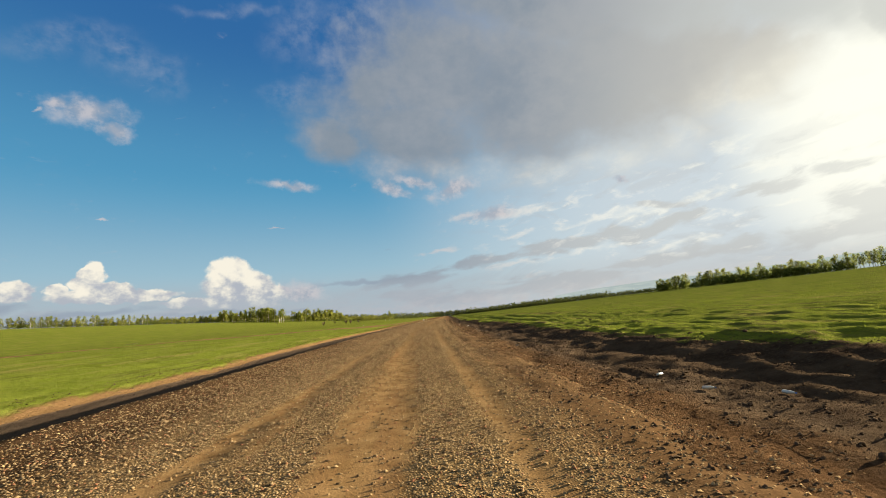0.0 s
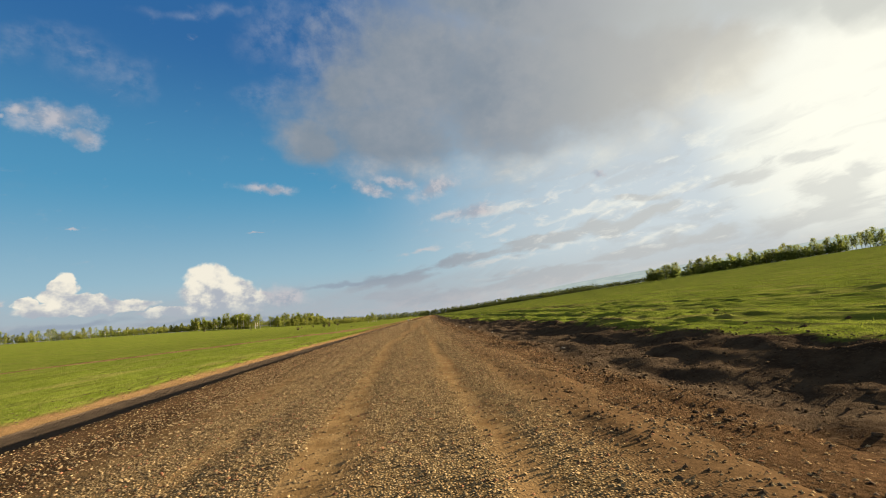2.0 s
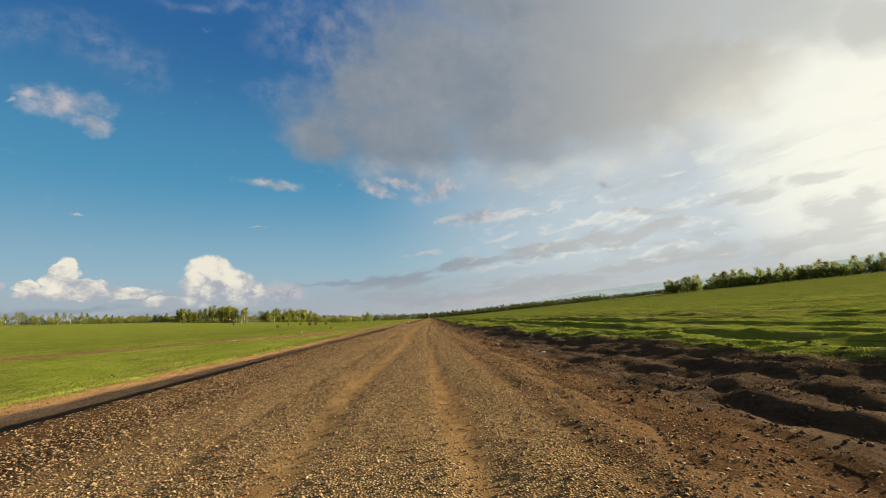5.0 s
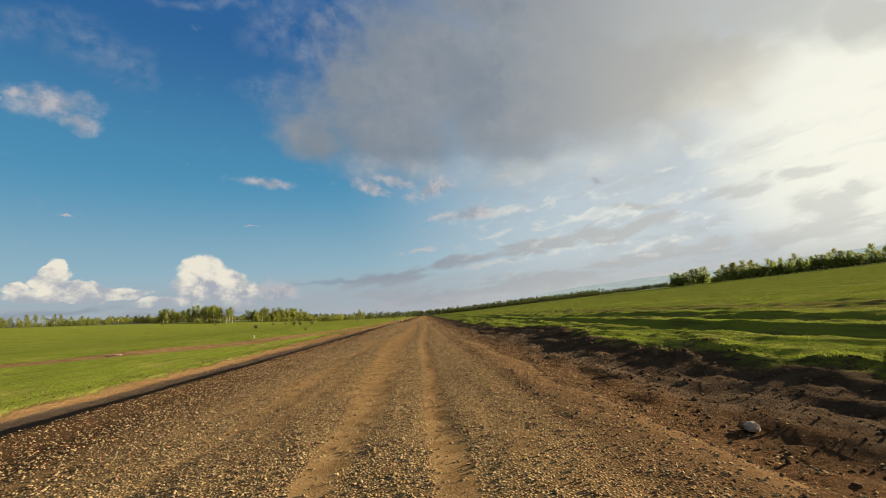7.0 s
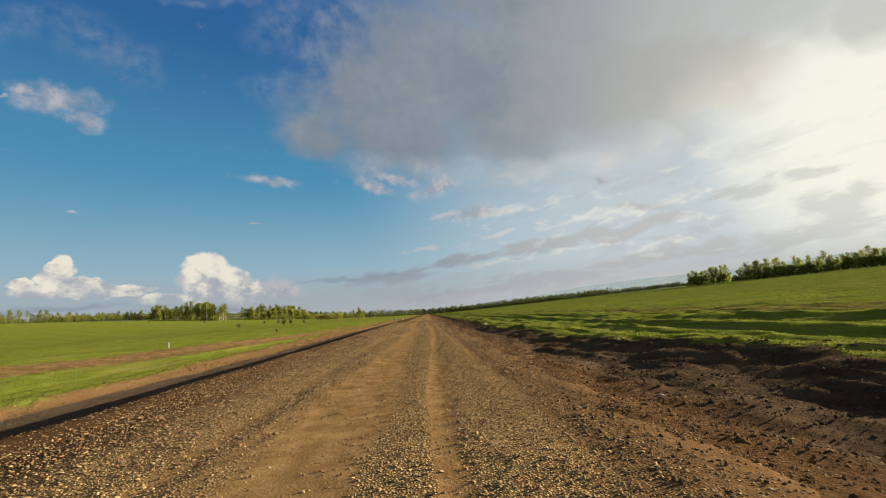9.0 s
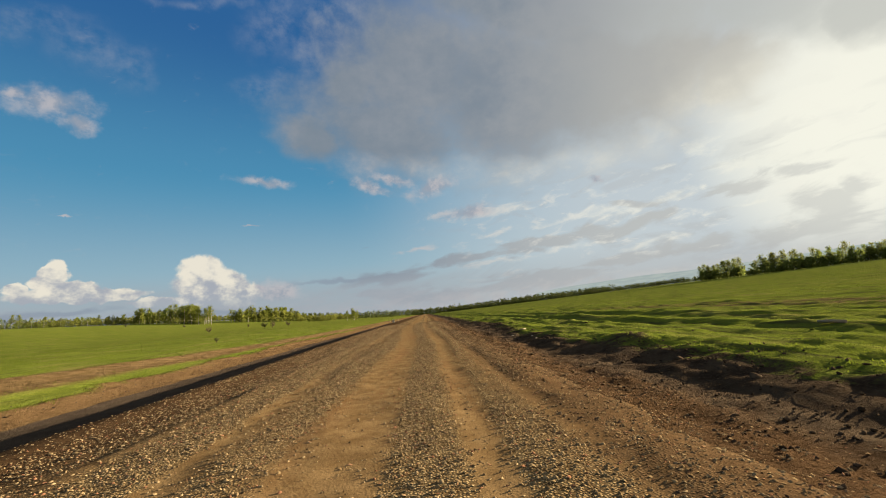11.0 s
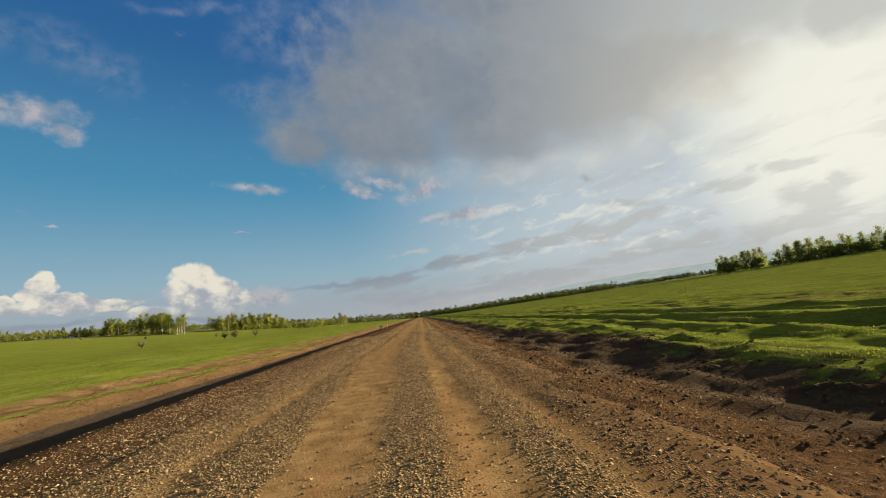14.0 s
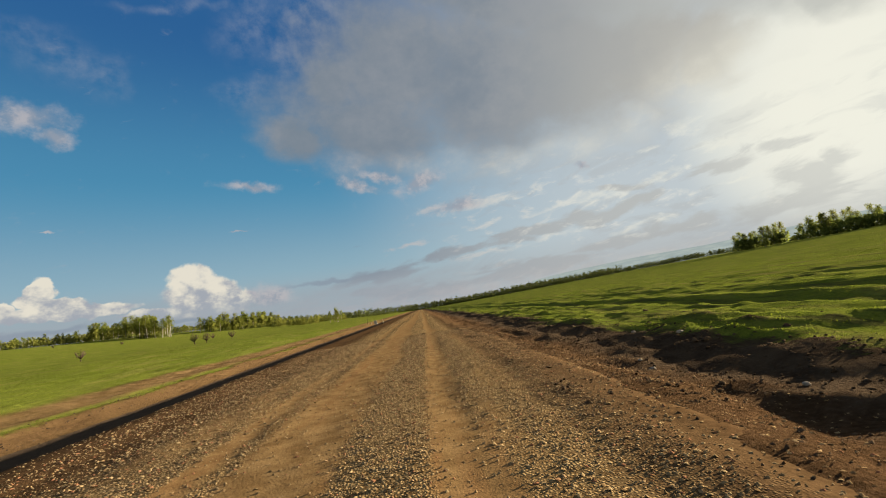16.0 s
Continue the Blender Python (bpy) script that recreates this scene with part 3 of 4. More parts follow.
def road_material():
    m, n = material("gravel_road")
    p = n.position()
    lane = n.lane()
    u, s = lane[0], lane[1]
    n1 = n.noise(n.join(n.mul(u, 1.6), n.mul(s, 0.10)), 0.8, 5, 0.6)
    n2, n3 = n.noise(p, 2.2, 5), n.noise(p, 24.0, 4, 0.7)
    pebbles = n.cells(p, 26.0)
    tone = n.cells(p, 26.0, "Color")
    edge = n.split(n.node("ShaderNodeUVMap", uv_map="edge").outputs[0])
    cover, out = edge[0], edge[1]      # how thickly stones lie; metres from the left edge
    earth = n.mix(n.ramp(n2, 0.3, 0.7), (0.170, 0.098, 0.038), (0.272, 0.166, 0.070))
    earth = n.mix(n.ramp(n1, 0.50, 0.70, 0.0, 0.5), earth, (0.245, 0.122, 0.048))
    earth = n.mix(n.ramp(n3, 0.4, 0.75, 0.0, 0.55), earth, (0.135, 0.078, 0.036))
    grey = n.mix(n.split(tone)[0], (0.125, 0.074, 0.031), (0.38, 0.262, 0.124))
    # shade between stones painted in: each pebble's colour darkens towards its rim
    gap_shade = n.ramp(pebbles, 0.28, 0.62, 1.0, 0.42)
    grey = n.mix(1.0, grey, n.join(gap_shade, gap_shade, gap_shade), "MULTIPLY")
    laid = n.ramp(n.add(cover, n.mul(n.sub(n2, 0.5), 0.4)), 0.35, 0.85)
    colour = n.mix(n.mul(laid, 0.85), earth, grey)
    flank = n.ramp(n.add(u, n.mul(n.sub(n2, 0.5), 1.5)), -4.2, -6.4)
    colour = n.mix(n.mul(flank, 0.92), colour, n.mix(n3, (0.040, 0.021, 0.010), (0.095, 0.053, 0.025)))
    side = n.ramp(n.add(u, n.mul(n.sub(n2, 0.5), 2.0)), 1.1, 2.7)
    side = n.top(side, n.ramp(n.add(u, n.mul(n.sub(n2, 0.5), 2.5)), -6.6, -8.6))
    colour = n.mix(n.mul(side, 0.85), colour, n.mix(n.ramp(n.noise(p, 9.0, 5, 0.65), 0.3, 0.7), (0.046, 0.026, 0.013), (0.100, 0.057, 0.028)))
    # lighter colour on the left outer slope, to lift its deep shade
    shade_lift = n.ramp(n.add(out, n.mul(n.sub(n2, 0.5), 0.8)), 0.45, -0.15)
    colour = n.mix(n.mul(shade_lift, 0.9), colour, n.mix(n2, (0.066, 0.044, 0.028), (0.104, 0.072, 0.046)))
    bumps = n.add(n.mul(n.ramp(pebbles, 0.0, 0.6, 1.0, 0.0), n.add(0.15, laid)), n.mul(n3, 0.6))
    surface("", colour, 0.95, n.bump(bumps, 0.45, 0.02), n)
    return m


GROUND, ROAD = ground_material(), road_material()

# ---- ground and road ----
def spaced(near, far_lo, far_hi, grow=1.16):
    """Places that lie close together within near = (lo, hi, step) and ever wider outside, out to the far ends."""
    lo, hi, step = near
    mid = list(np.arange(lo, hi, step))
    out, d, x = [], step, mid[-1]
    while x < far_hi:
        d *= grow
        x += d
        out.append(min(x, far_hi))
    back, d, x = [], step, mid[0]
    while x > far_lo:
        d *= grow
        x -= d
        back.append(max(x, far_lo))
    return np.array(back[::-1] + mid + out)


US = spaced((-18.5, 29.0, 0.28), -2600.0, 2600.0, 1.10)
SS = spaced((-4.0, 260.0, 0.40), -380.0, 4000.0, 1.06)
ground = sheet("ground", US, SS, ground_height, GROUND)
U, S = np.meshgrid(US, SS)
inside = np.where(U < 0, verge(S) - U, U - grass_edge(S))
inside = np.where((U < 0) & (inside < 0), inside / (foot(S) - verge(S)), inside)   # -1 at the foot of the bank
extra = ground.data.uv_layers.new(name="edge")
loops = np.zeros(len(ground.data.loops), np.int32)
ground.data.loops.foreach_get("vertex_index", loops)
extra.data.foreach_set("uv", np.stack([inside, np.where(U > 0, mounds(U, S), U - track_line(S))], -1).reshape(-1, 2)[loops].astype(np.float32).ravel())
tagged(ground, "short green pasture with dark churned soil and a shade-toned strip in the roadside ditches", "ground", kind="structure")

road = sheet("road", spaced((-12.2, 4.8, 0.16), -12.2, 4.8), spaced((-4.0, 240.0, 0.30), -300.0, 3500.0, 1.06), road_height, ROAD)
lay = road.data.uv_layers.new(name="edge")
loops = np.zeros(len(road.data.loops), np.int32)
road.data.loops.foreach_get("vertex_index", loops)
places = np.zeros(len(loops) * 2, np.float32)
road.data.uv_layers["lane"].data.foreach_get("uv", places)
places = places.reshape(-1, 2)
lay.data.foreach_set("uv", np.stack([gravel_cover(places[:, 0], places[:, 1]), places[:, 0] - shoulder(places[:, 1])], -1).astype(np.float32).ravel())
tagged(road, "unpaved tan gravel road with loose stone ridges between wheel tracks", "road", kind="structure")


# ---- scattered stuff ----
PHI = (1 + 5 ** 0.5) / 2
ICO = np.array([(-1, PHI, 0), (1, PHI, 0), (-1, -PHI, 0), (1, -PHI, 0), (0, -1, PHI), (0, 1, PHI), (0, -1, -PHI), (0, 1, -PHI),
                (PHI, 0, -1), (PHI, 0, 1), (-PHI, 0, -1), (-PHI, 0, 1)]) / 1.9
ICO_F = np.array([(0, 11, 5), (0, 5, 1), (0, 1, 7), (0, 7, 10), (0, 10, 11), (1, 5, 9), (5, 11, 4), (11, 10, 2), (10, 7, 6), (7, 1, 8),
                  (3, 9, 4), (3, 4, 2), (3, 2, 6), (3, 6, 8), (3, 8, 9), (4, 9, 5), (2, 4, 11), (6, 2, 10), (8, 6, 7), (9, 8, 1)])


def halved(points, faces):
    """A rounder ball: each face of the given one cut in four."""
    points, cut, made = [Vector(p) for p in points], {}, []
    def middle(a, b):
        key = (min(a, b), max(a, b))
        if key not in cut:
            cut[key] = len(points)
            points.append(((points[a] + points[b]) / 2).normalized())
        return cut[key]
    for a, b, c in faces:
        d, e, f = middle(a, b), middle(b, c), middle(c, a)
        made += [(a, d, f), (b, e, d), (c, f, e), (d, e, f)]
    return np.array([tuple(p) for p in points]), np.array(made)


BALL, BALL_F = halved(ICO, [tuple(int(i) for i in f) for f in ICO_F])
CHIP = np.array([(1, 0, 0), (0, 1, 0.1), (-1, 0, 0), (0, -1, -0.1), (0.15, 0.1, 1)], float)
CHIP_F = np.array([(0, 1, 4), (1, 2, 4), (2, 3, 4), (3, 0, 4)])


def strewn(name, shape, faces, u, s, z, size, mat, rng, flatness=0.7, jag=0.28, sink=0.3):
    """Many uneven lumps of one shape lying on the ground, as one mesh."""
    count = len(u)
    X, Y = spot(u, s)
    lump = shape[None] * (1 + rng.uniform(-jag, jag, (count, len(shape), 1)))
    lump = lump * (size[:, None] * rng.uniform(0.65, 1.25, (count, 3)))[:, None, :]
    lump[:, :, 2] *= flatness
    tilt = rng.uniform(-0.5, 0.5, count)
    c, d = np.cos(tilt)[:, None], np.sin(tilt)[:, None]
    y1, z1 = lump[:, :, 1] * c - lump[:, :, 2] * d, lump[:, :, 1] * d + lump[:, :, 2] * c
    turn = rng.uniform(0, 2 * np.pi, count)
    c, d = np.cos(turn)[:, None], np.sin(turn)[:, None]
    x2, y2 = lump[:, :, 0] * c - y1 * d, lump[:, :, 0] * d + y1 * c
    lift = z + size * flatness * (1 - 2 * sink)
    co = np.stack([x2 + X[:, None], y2 + Y[:, None], z1 + lift[:, None]], -1).reshape(-1, 3)
    tris = (faces[None] + (np.arange(count) * len(shape))[:, None, None]).reshape(-1, 3)
    mesh = bpy.data.meshes.new(name)
    fill_mesh(mesh, co, tris)
    mesh.materials.append(mat)
    return new(name, mesh)


def stone_material():
    m, n = material("crushed_stone")
    p = n.position()
    r = n.island()
    colour = n.mix(n.ramp(r, 0.0, 1.0, smooth=False), (0.132, 0.084, 0.039), (0.345, 0.246, 0.125))
    colour = n.mix(n.ramp(r, 0.86, 0.93), colour, (0.22, 0.095, 0.05))
    colour = n.mix(n.ramp(n.noise(p, 40.0, 3), 0.4, 0.7, 0.0, 0.5), colour, (0.27, 0.165, 0.080))
    surface("", colour, 0.95, n.bump(n.noise(p, 120.0, 3), 0.4, 0.004), n)
    return m


def clod_material():
    m, n = material("soil_clods")
    p = n.position()
    colour = n.mix(n.island(), (0.034, 0.024, 0.015), (0.090, 0.062, 0.039))
    colour = n.mix(n.ramp(n.noise(p, 14.0, 4), 0.45, 0.7, 0.0, 0.6), colour, (0.11, 0.072, 0.042))
    surface("", colour, 0.95, n.bump(n.noise(p, 45.0, 4), 0.7, 0.02), n)
    return m


def grass_material():
    m, n = material("grass_blades")
    p = n.position()
    colour = n.mix(n.island(), (0.095, 0.125, 0.012), (0.17, 0.195, 0.020))
    colour = n.mix(n.ramp(n.noise(p, 0.5, 4), 0.5, 0.75, 0.0, 0.7), colour, (0.22, 0.20, 0.06))
    surface("", colour, 0.9, None, n, through_light=0.35)
    return m


STONE, CLOD, GRASS = stone_material(), clod_material(), grass_material()
rng = np.random.default_rng(7)

n_try = 960000
u, s = rng.uniform(-10.8, 6.2, n_try), 2.0 + 222.0 * rng.uniform(0, 1, n_try)
keep = rng.uniform(0, 1, n_try) < gravel_cover(u, s) * 0.95
u, s = u[keep], s[keep]
size = (0.0125 + 0.0205 * rng.uniform(0, 1, len(u)) ** 1.8) * np.interp(u, (-6.5, -3.5, 0.0), (1.08, 1.02, 0.97))
gravel = strewn("gravel", CHIP, CHIP_F, u, s, np.maximum(road_height(u, s), ground_height(u, s)), size, STONE, rng, 0.62, 0.35, 0.45)
tagged(gravel, "loose crushed tan and grey stones lying along the road", "gravel", kind="stuff")

n_try = 44000
u, s = rng.uniform(4.2, 16.0, n_try), rng.uniform(2.0, 260.0, n_try)
keep = (u < grass_edge(s) + 0.8 + 1.2 * rng.uniform(0, 1, n_try)) & (rng.uniform(0, 1, n_try) < np.clip(0.55 + 0.9 * rumple(u, s, 2.5, 77), 0.1, 1))
u, s = u[keep], s[keep]
size = 0.014 + 0.050 * rng.uniform(0, 1, len(u)) ** 3.0
crumb_u, crumb_s = rng.uniform(2.2, 14.5, 150000), rng.uniform(2.0, 230.0, 150000)
keep = (crumb_u < grass_edge(crumb_s) + 0.5) & (rng.uniform(0, 1, 150000) < np.clip(0.5 + 1.1 * rumple(crumb_u, crumb_s, 1.6, 78), 0.05, 1))
crumb_u, crumb_s = crumb_u[keep], crumb_s[keep]
crumbs = strewn("soil_crumbs", CHIP, CHIP_F, crumb_u, crumb_s, np.maximum(road_height(crumb_u, crumb_s), ground_height(crumb_u, crumb_s)), 0.010 + 0.035 * rng.uniform(0, 1, len(crumb_u)) ** 2.5, CLOD, rng, 0.9, 0.35, 0.45)
tagged(crumbs, "fine dark crumbs of soil and grit beside the road", "soil", kind="stuff")
clods = strewn("soil_clods", ICO, ICO_F, u, s, ground_height(u, s), size, CLOD, rng, 0.75, 0.42, 0.42)
tagged(clods, "dark lumps of turned soil in the ditch beside the road", "soil", kind="stuff")

s = rng.uniform(4.0, 300.0, 500)
u = grass_edge(s) - 0.8 + 10.0 * rng.uniform(0, 1, len(s)) ** 2.2
molehills = strewn("molehills", BALL, BALL_F, u, s, ground_height(u, s), 0.04 + 0.12 * rng.uniform(0, 1, len(u)) ** 2.6, CLOD, rng, 0.55, 0.26, 0.5)
tagged(molehills, "low dark mounds of soil thrown up in the grass", "soil", kind="stuff")

s = rng.uniform(2.0, 260.0, 7000)
u = foot(s) + 0.6 - 3.2 * rng.uniform(0, 1, 7000)
size = 0.015 + 0.05 * rng.uniform(0, 1, len(u)) ** 3.0
size = size * np.where(u < foot(s) - 0.1, 1.0, 0.5)
bank_clods = strewn("bank_clods", CHIP, CHIP_F, u, s, ground_height(u, s), size, CLOD, rng, 0.7, 0.3)
tagged(bank_clods, "small brown lumps of earth along the ditch and its bank", "soil", kind="stuff")


def blades(name, u, s, tall, wide, mat, lean=0.35):
    """Single bent blades of grass, two triangles each, as one mesh."""
    count = len(u)
    X, Y = spot(u, s)
    Z = ground_height(u, s) - 0.01
    turn, tip = rng.uniform(0, 2 * np.pi, count), rng.uniform(0, 2 * np.pi, count)
    wx, wy = np.cos(turn) * wide / 2, np.sin(turn) * wide / 2
    lx, ly = np.cos(tip) * tall * lean, np.sin(tip) * tall * lean
    co = np.stack([np.stack([X - wx, Y - wy, Z], -1), np.stack([X + wx, Y + wy, Z], -1),
                   np.stack([X + wx * 0.6 + lx * 0.35, Y + wy * 0.6 + ly * 0.35, Z + tall * 0.6], -1),
                   np.stack([X + lx, Y + ly, Z + tall], -1)], 1).reshape(-1, 3)
    base = (np.arange(count) * 4)[:, None]
    tris = np.concatenate([base + (0, 1, 2), base + (0, 2, 3)])
    mesh = bpy.data.meshes.new(name)
    fill_mesh(mesh, co, tris)
    mesh.materials.append(mat)
    return new(name, mesh)


def grass_patch(name, side, count):
    c = count // 6
    out = rng.uniform(0, 1, c) ** 1.7 * 42.0
    s = rng.uniform(4.0, 300.0, c)
    u = grass_edge(s) + 0.9 + out if side > 0 else verge(s) - out
    ok = (rumple(u, s, 1.5, 15) > -0.25)
    if side < 0:
        ok &= np.abs(u - track_line(s)) > 1.9
    u, s = np.repeat(u[ok], 6), np.repeat(s[ok], 6)
    u, s = u + rng.normal(0, 0.20, len(u)), s + rng.normal(0, 0.25, len(s))
    tall = 0.025 + 0.05 * rng.uniform(0, 1, len(u)) ** 2
    ob = blades(name, u, s, tall, 0.012 + 0.03 * rng.uniform(0, 1, len(u)), GRASS)
    return tagged(ob, "short grazed green grass growing over the pasture", "grass", kind="stuff")


grass_patch("pasture_grass", 1, 220000)
grass_patch("meadow_grass", -1, 110000)


# ---- trees ----
def bark_material():
    m, n = material("birch_bark")
    p = n.position()
    marks = n.noise(n.vec("MULTIPLY", p, (2.0, 2.0, 7.0)), 1.2, 4)
    colour = n.mix(n.ramp(marks, 0.52, 0.62), (0.37, 0.33, 0.26), (0.07, 0.06, 0.05))
    surface("", colour, 0.85, None, n)
    return m


def leaf_material(name, dark, light, let_through=0.4):
    m, n = material(name)
    tone = n.mix(n.island(), dark, light)
    tone = n.mix(n.mul(n.node("ShaderNodeObjectInfo").outputs["Random"], 0.45), tone, (0.155, 0.125, 0.04))
    surface("", tone, 0.85, None, n, through_light=let_through)
    return m


def wood_material(name, dark, light):
    m, n = material(name)
    p = n.position()
    tone = n.mix(n.noise(n.vec("MULTIPLY", p, (9.0, 9.0, 1.2)), 2.0, 4), dark, light)
    surface("", tone, 0.88, n.bump(n.noise(p, 30.0, 4), 0.4, 0.01), n)
    return m


BARK = bark_material()
LEAF = leaf_material("birch_leaves", (0.070, 0.100, 0.012), (0.18, 0.20, 0.030), 0.5)
BUSH_LEAF = leaf_material("shrub_leaves", (0.045, 0.075, 0.014), (0.11, 0.15, 0.028))
PINE = leaf_material("far_wood", (0.032, 0.056, 0.018), (0.080, 0.110, 0.032), 0.15)
ROW_LEAF = leaf_material("row_leaves", (0.095, 0.130, 0.024), (0.21, 0.24, 0.052), 0.58)
TWIG = wood_material("grey_brown_twigs", (0.050, 0.034, 0.024), (0.11, 0.078, 0.055))
WOOD = wood_material("weathered_wood", (0.20, 0.15, 0.10), (0.42, 0.33, 0.23))


def part(name, bm, mat, parent=None, label=""):
    """One bmesh as a mesh object, under its thing."""
    mesh = bpy.data.meshes.new(name)
    bm.to_mesh(mesh)
    bm.free()
    mesh.materials.append(mat)
    ob = new(name, mesh)
    ob.parent = parent
    return tagged(ob, label)


def tube(bm, points, radii, sides=5):
    """A tapered limb through the points, closed at its ends."""
    rings = []
    for k, (p, r) in enumerate(zip(points, radii)):
        a = Vector(points[max(k - 1, 0)])
        b = Vector(points[min(k + 1, len(points) - 1)])
        q = (b - a).to_track_quat("Z", "Y") if (b - a).length > 1e-6 else Vector((0, 0, 1)).to_track_quat("Z", "Y")
        rings.append([bm.verts.new(Vector(p) + q @ Vector((r * math.cos(2 * math.pi * j / sides), r * math.sin(2 * math.pi * j / sides), 0))) for j in range(sides)])
    for lo, hi in zip(rings, rings[1:]):
        for j in range(sides):
            bm.faces.new((lo[j], lo[(j + 1) % sides], hi[(j + 1) % sides], hi[j])).smooth = True
    bm.faces.new(rings[0][::-1])
    bm.faces.new(rings[-1])


def crown_mesh(name, centres, per, spread, leaf, mat, r):
    """Small leaf clumps, each a bent pair of triangles, round the given twig ends."""
    pts = np.repeat(np.array(centres), per, 0)
    pts = pts + r.normal(0, spread, pts.shape)
    count = len(pts)
    a, b = r.normal(0, 1, (count, 3)), r.normal(0, 1, (count, 3))
    a /= np.linalg.norm(a, axis=1)[:, None]
    b -= a * (a * b).sum(1)[:, None]
    b /= np.linalg.norm(b, axis=1)[:, None]
    size = leaf * r.uniform(0.5, 1.3, (count, 1))
    c = np.cross(a, b) * size * 0.35
    co = np.stack([pts - a * size, pts - b * size * 0.7 + c, pts + a * size, pts + b * size * 0.7 + c], 1).reshape(-1, 3)
    base = (np.arange(count) * 4)[:, None]
    mesh = bpy.data.meshes.new(name)
    fill_mesh(mesh, co, np.concatenate([base + (0, 1, 2), base + (0, 2, 3)]))
    mesh.materials.append(mat)
    return new(name, mesh)


def birch(seed, tall, leafy=1.0, bare_trunk=0.32, label="slender birch tree with a pale trunk and fresh yellow-green leaves"):
    """A birch: a bent tapered trunk, rising limbs and a loose narrow crown."""
    r = np.random.default_rng(seed)
    root = new("birch_tree")
    sway = r.normal(0, 0.025, 2) * tall
    bend = r.normal(0, 0.02, 2) * tall
    def trunk_at(f):
        return Vector((sway[0] * f + bend[0] * math.sin(f * 3.1), sway[1] * f + bend[1] * math.sin(f * 3.1), tall * f))
    bm = bmesh.new()
    fs = [0, 0.12, 0.3, 0.5, 0.7, 0.88, 1.0]
    tube(bm, [trunk_at(f) - Vector((0, 0, 0.3 if f == 0 else 0)) for f in fs], [0.017 * tall * (1 - 0.93 * f) ** 0.9 + 0.012 for f in fs], 6)
    part("trunk", bm, BARK, root)
    bm = bmesh.new()
    ends = []
    for k in range(15):
        f = bare_trunk + (0.97 - bare_trunk) * (k + r.uniform(0, 1)) / 15
        turn = k * 2.4 + r.uniform(-0.4, 0.4)
        reach = tall * (0.22 * (1 - f) ** 0.6 + 0.04) * r.uniform(0.7, 1.3)
        p0 = trunk_at(f)
        p1 = p0 + Vector((math.cos(turn) * reach * 0.6, math.sin(turn) * reach * 0.6, reach * 0.55))
        p2 = p0 + Vector((math.cos(turn) * reach, math.sin(turn) * reach, reach * r.uniform(0.6, 1.1)))
        tube(bm, [p0, p1, p2], [0.0045 * tall * (1.1 - f), 0.003 * tall * (1.1 - f), 0.008], 4)
        ends += [tuple(p1), tuple(p2), tuple((p1 + p2) / 2), tuple((p0 + p1) / 2)]
    ends += [tuple(trunk_at(f)) for f in (0.8, 0.9, 0.97, 1.0)]
    part("limbs", bm, TWIG, root)
    crown = crown_mesh("crown", ends, max(4, int(13 * leafy)), tall * 0.042, tall * 0.021, LEAF, r)
    crown.parent = root
    return tagged(root, label, "tree", "birch trees of the pasture's edge")


def shrub(seed, tall, leafy):
    """A many-stemmed bare shrub with a few buds."""
    r = np.random.default_rng(seed)
    root = new("shrub")
    bm = bmesh.new()
    ends = []
    fork = Vector((r.normal(0, 0.03), r.normal(0, 0.03), 0.20)) * tall
    tube(bm, [(0, 0, -0.1), fork * 0.5, fork], [0.042 * tall, 0.034 * tall, 0.028 * tall], 6)
    part("trunk", bm, TWIG, root)
    bm = bmesh.new()
    for k in range(38):
        turn, up = r.uniform(0, 6.28), r.uniform(-0.55, 1.0)
        out = math.sqrt(1 - min(1.0, up * up)) * r.uniform(0.7, 1.05)
        c = Vector((math.cos(turn) * out * 0.44, math.sin(turn) * out * 0.44, 0.60 + 0.38 * up)) * tall
        b = fork.lerp(c, 0.5) + Vector((math.cos(turn) * 0.05, math.sin(turn) * 0.05, 0.02)) * tall
        tube(bm, [fork, b, c], [0.014 * tall, 0.010 * tall, 0.005 * tall], 4)
        for j in range(4):
            q = b.lerp(c, r.uniform(0.1, 1.0))
            e = q + Vector((r.normal(0, 0.07), r.normal(0, 0.07), r.normal(0.05, 0.06))) * tall
            tube(bm, [q, e], [0.006 * tall, 0.004 * tall], 3)
            ends.append(tuple(e))
        ends.append(tuple(c))
    part("twigs", bm, TWIG, root)
    if leafy:
        crown = crown_mesh("leaves", ends, leafy, tall * 0.05, tall * 0.028, BUSH_LEAF, r)
        crown.parent = root
    return tagged(root, "small many-stemmed shrub with bare brown twigs on the grass", "shrub", "shrubs of the left pasture")


def on_ground(x, y):
    """Height of the ground at world x, y."""
    s = y
    for _ in range(4):
        px, py = spot(0.0, s)
        h = np.interp(s, LINE_S, LINE_H)
        s = s + (-(x - px) * math.sin(h) + (y - py) * math.cos(h))
    px, py = spot(0.0, s)
    h = np.interp(s, LINE_S, LINE_H)
    u = (x - px) * math.cos(h) + (y - py) * math.sin(h)
    return float(ground_height(u, s))


BIRCHES = [birch(100 + k, tall, leafy, bare) for k, (tall, leafy, bare) in enumerate(
    ((13.0, 1.0, 0.20), (11.0, 1.1, 0.14), (14.0, 0.8, 0.34), (9.5, 1.2, 0.08), (12.5, 0.6, 0.38), (10.5, 0.9, 0.20), (7.5, 1.3, 0.05), (13.5, 1.1, 0.15)))]
pick = random.Random(3)
used = set()


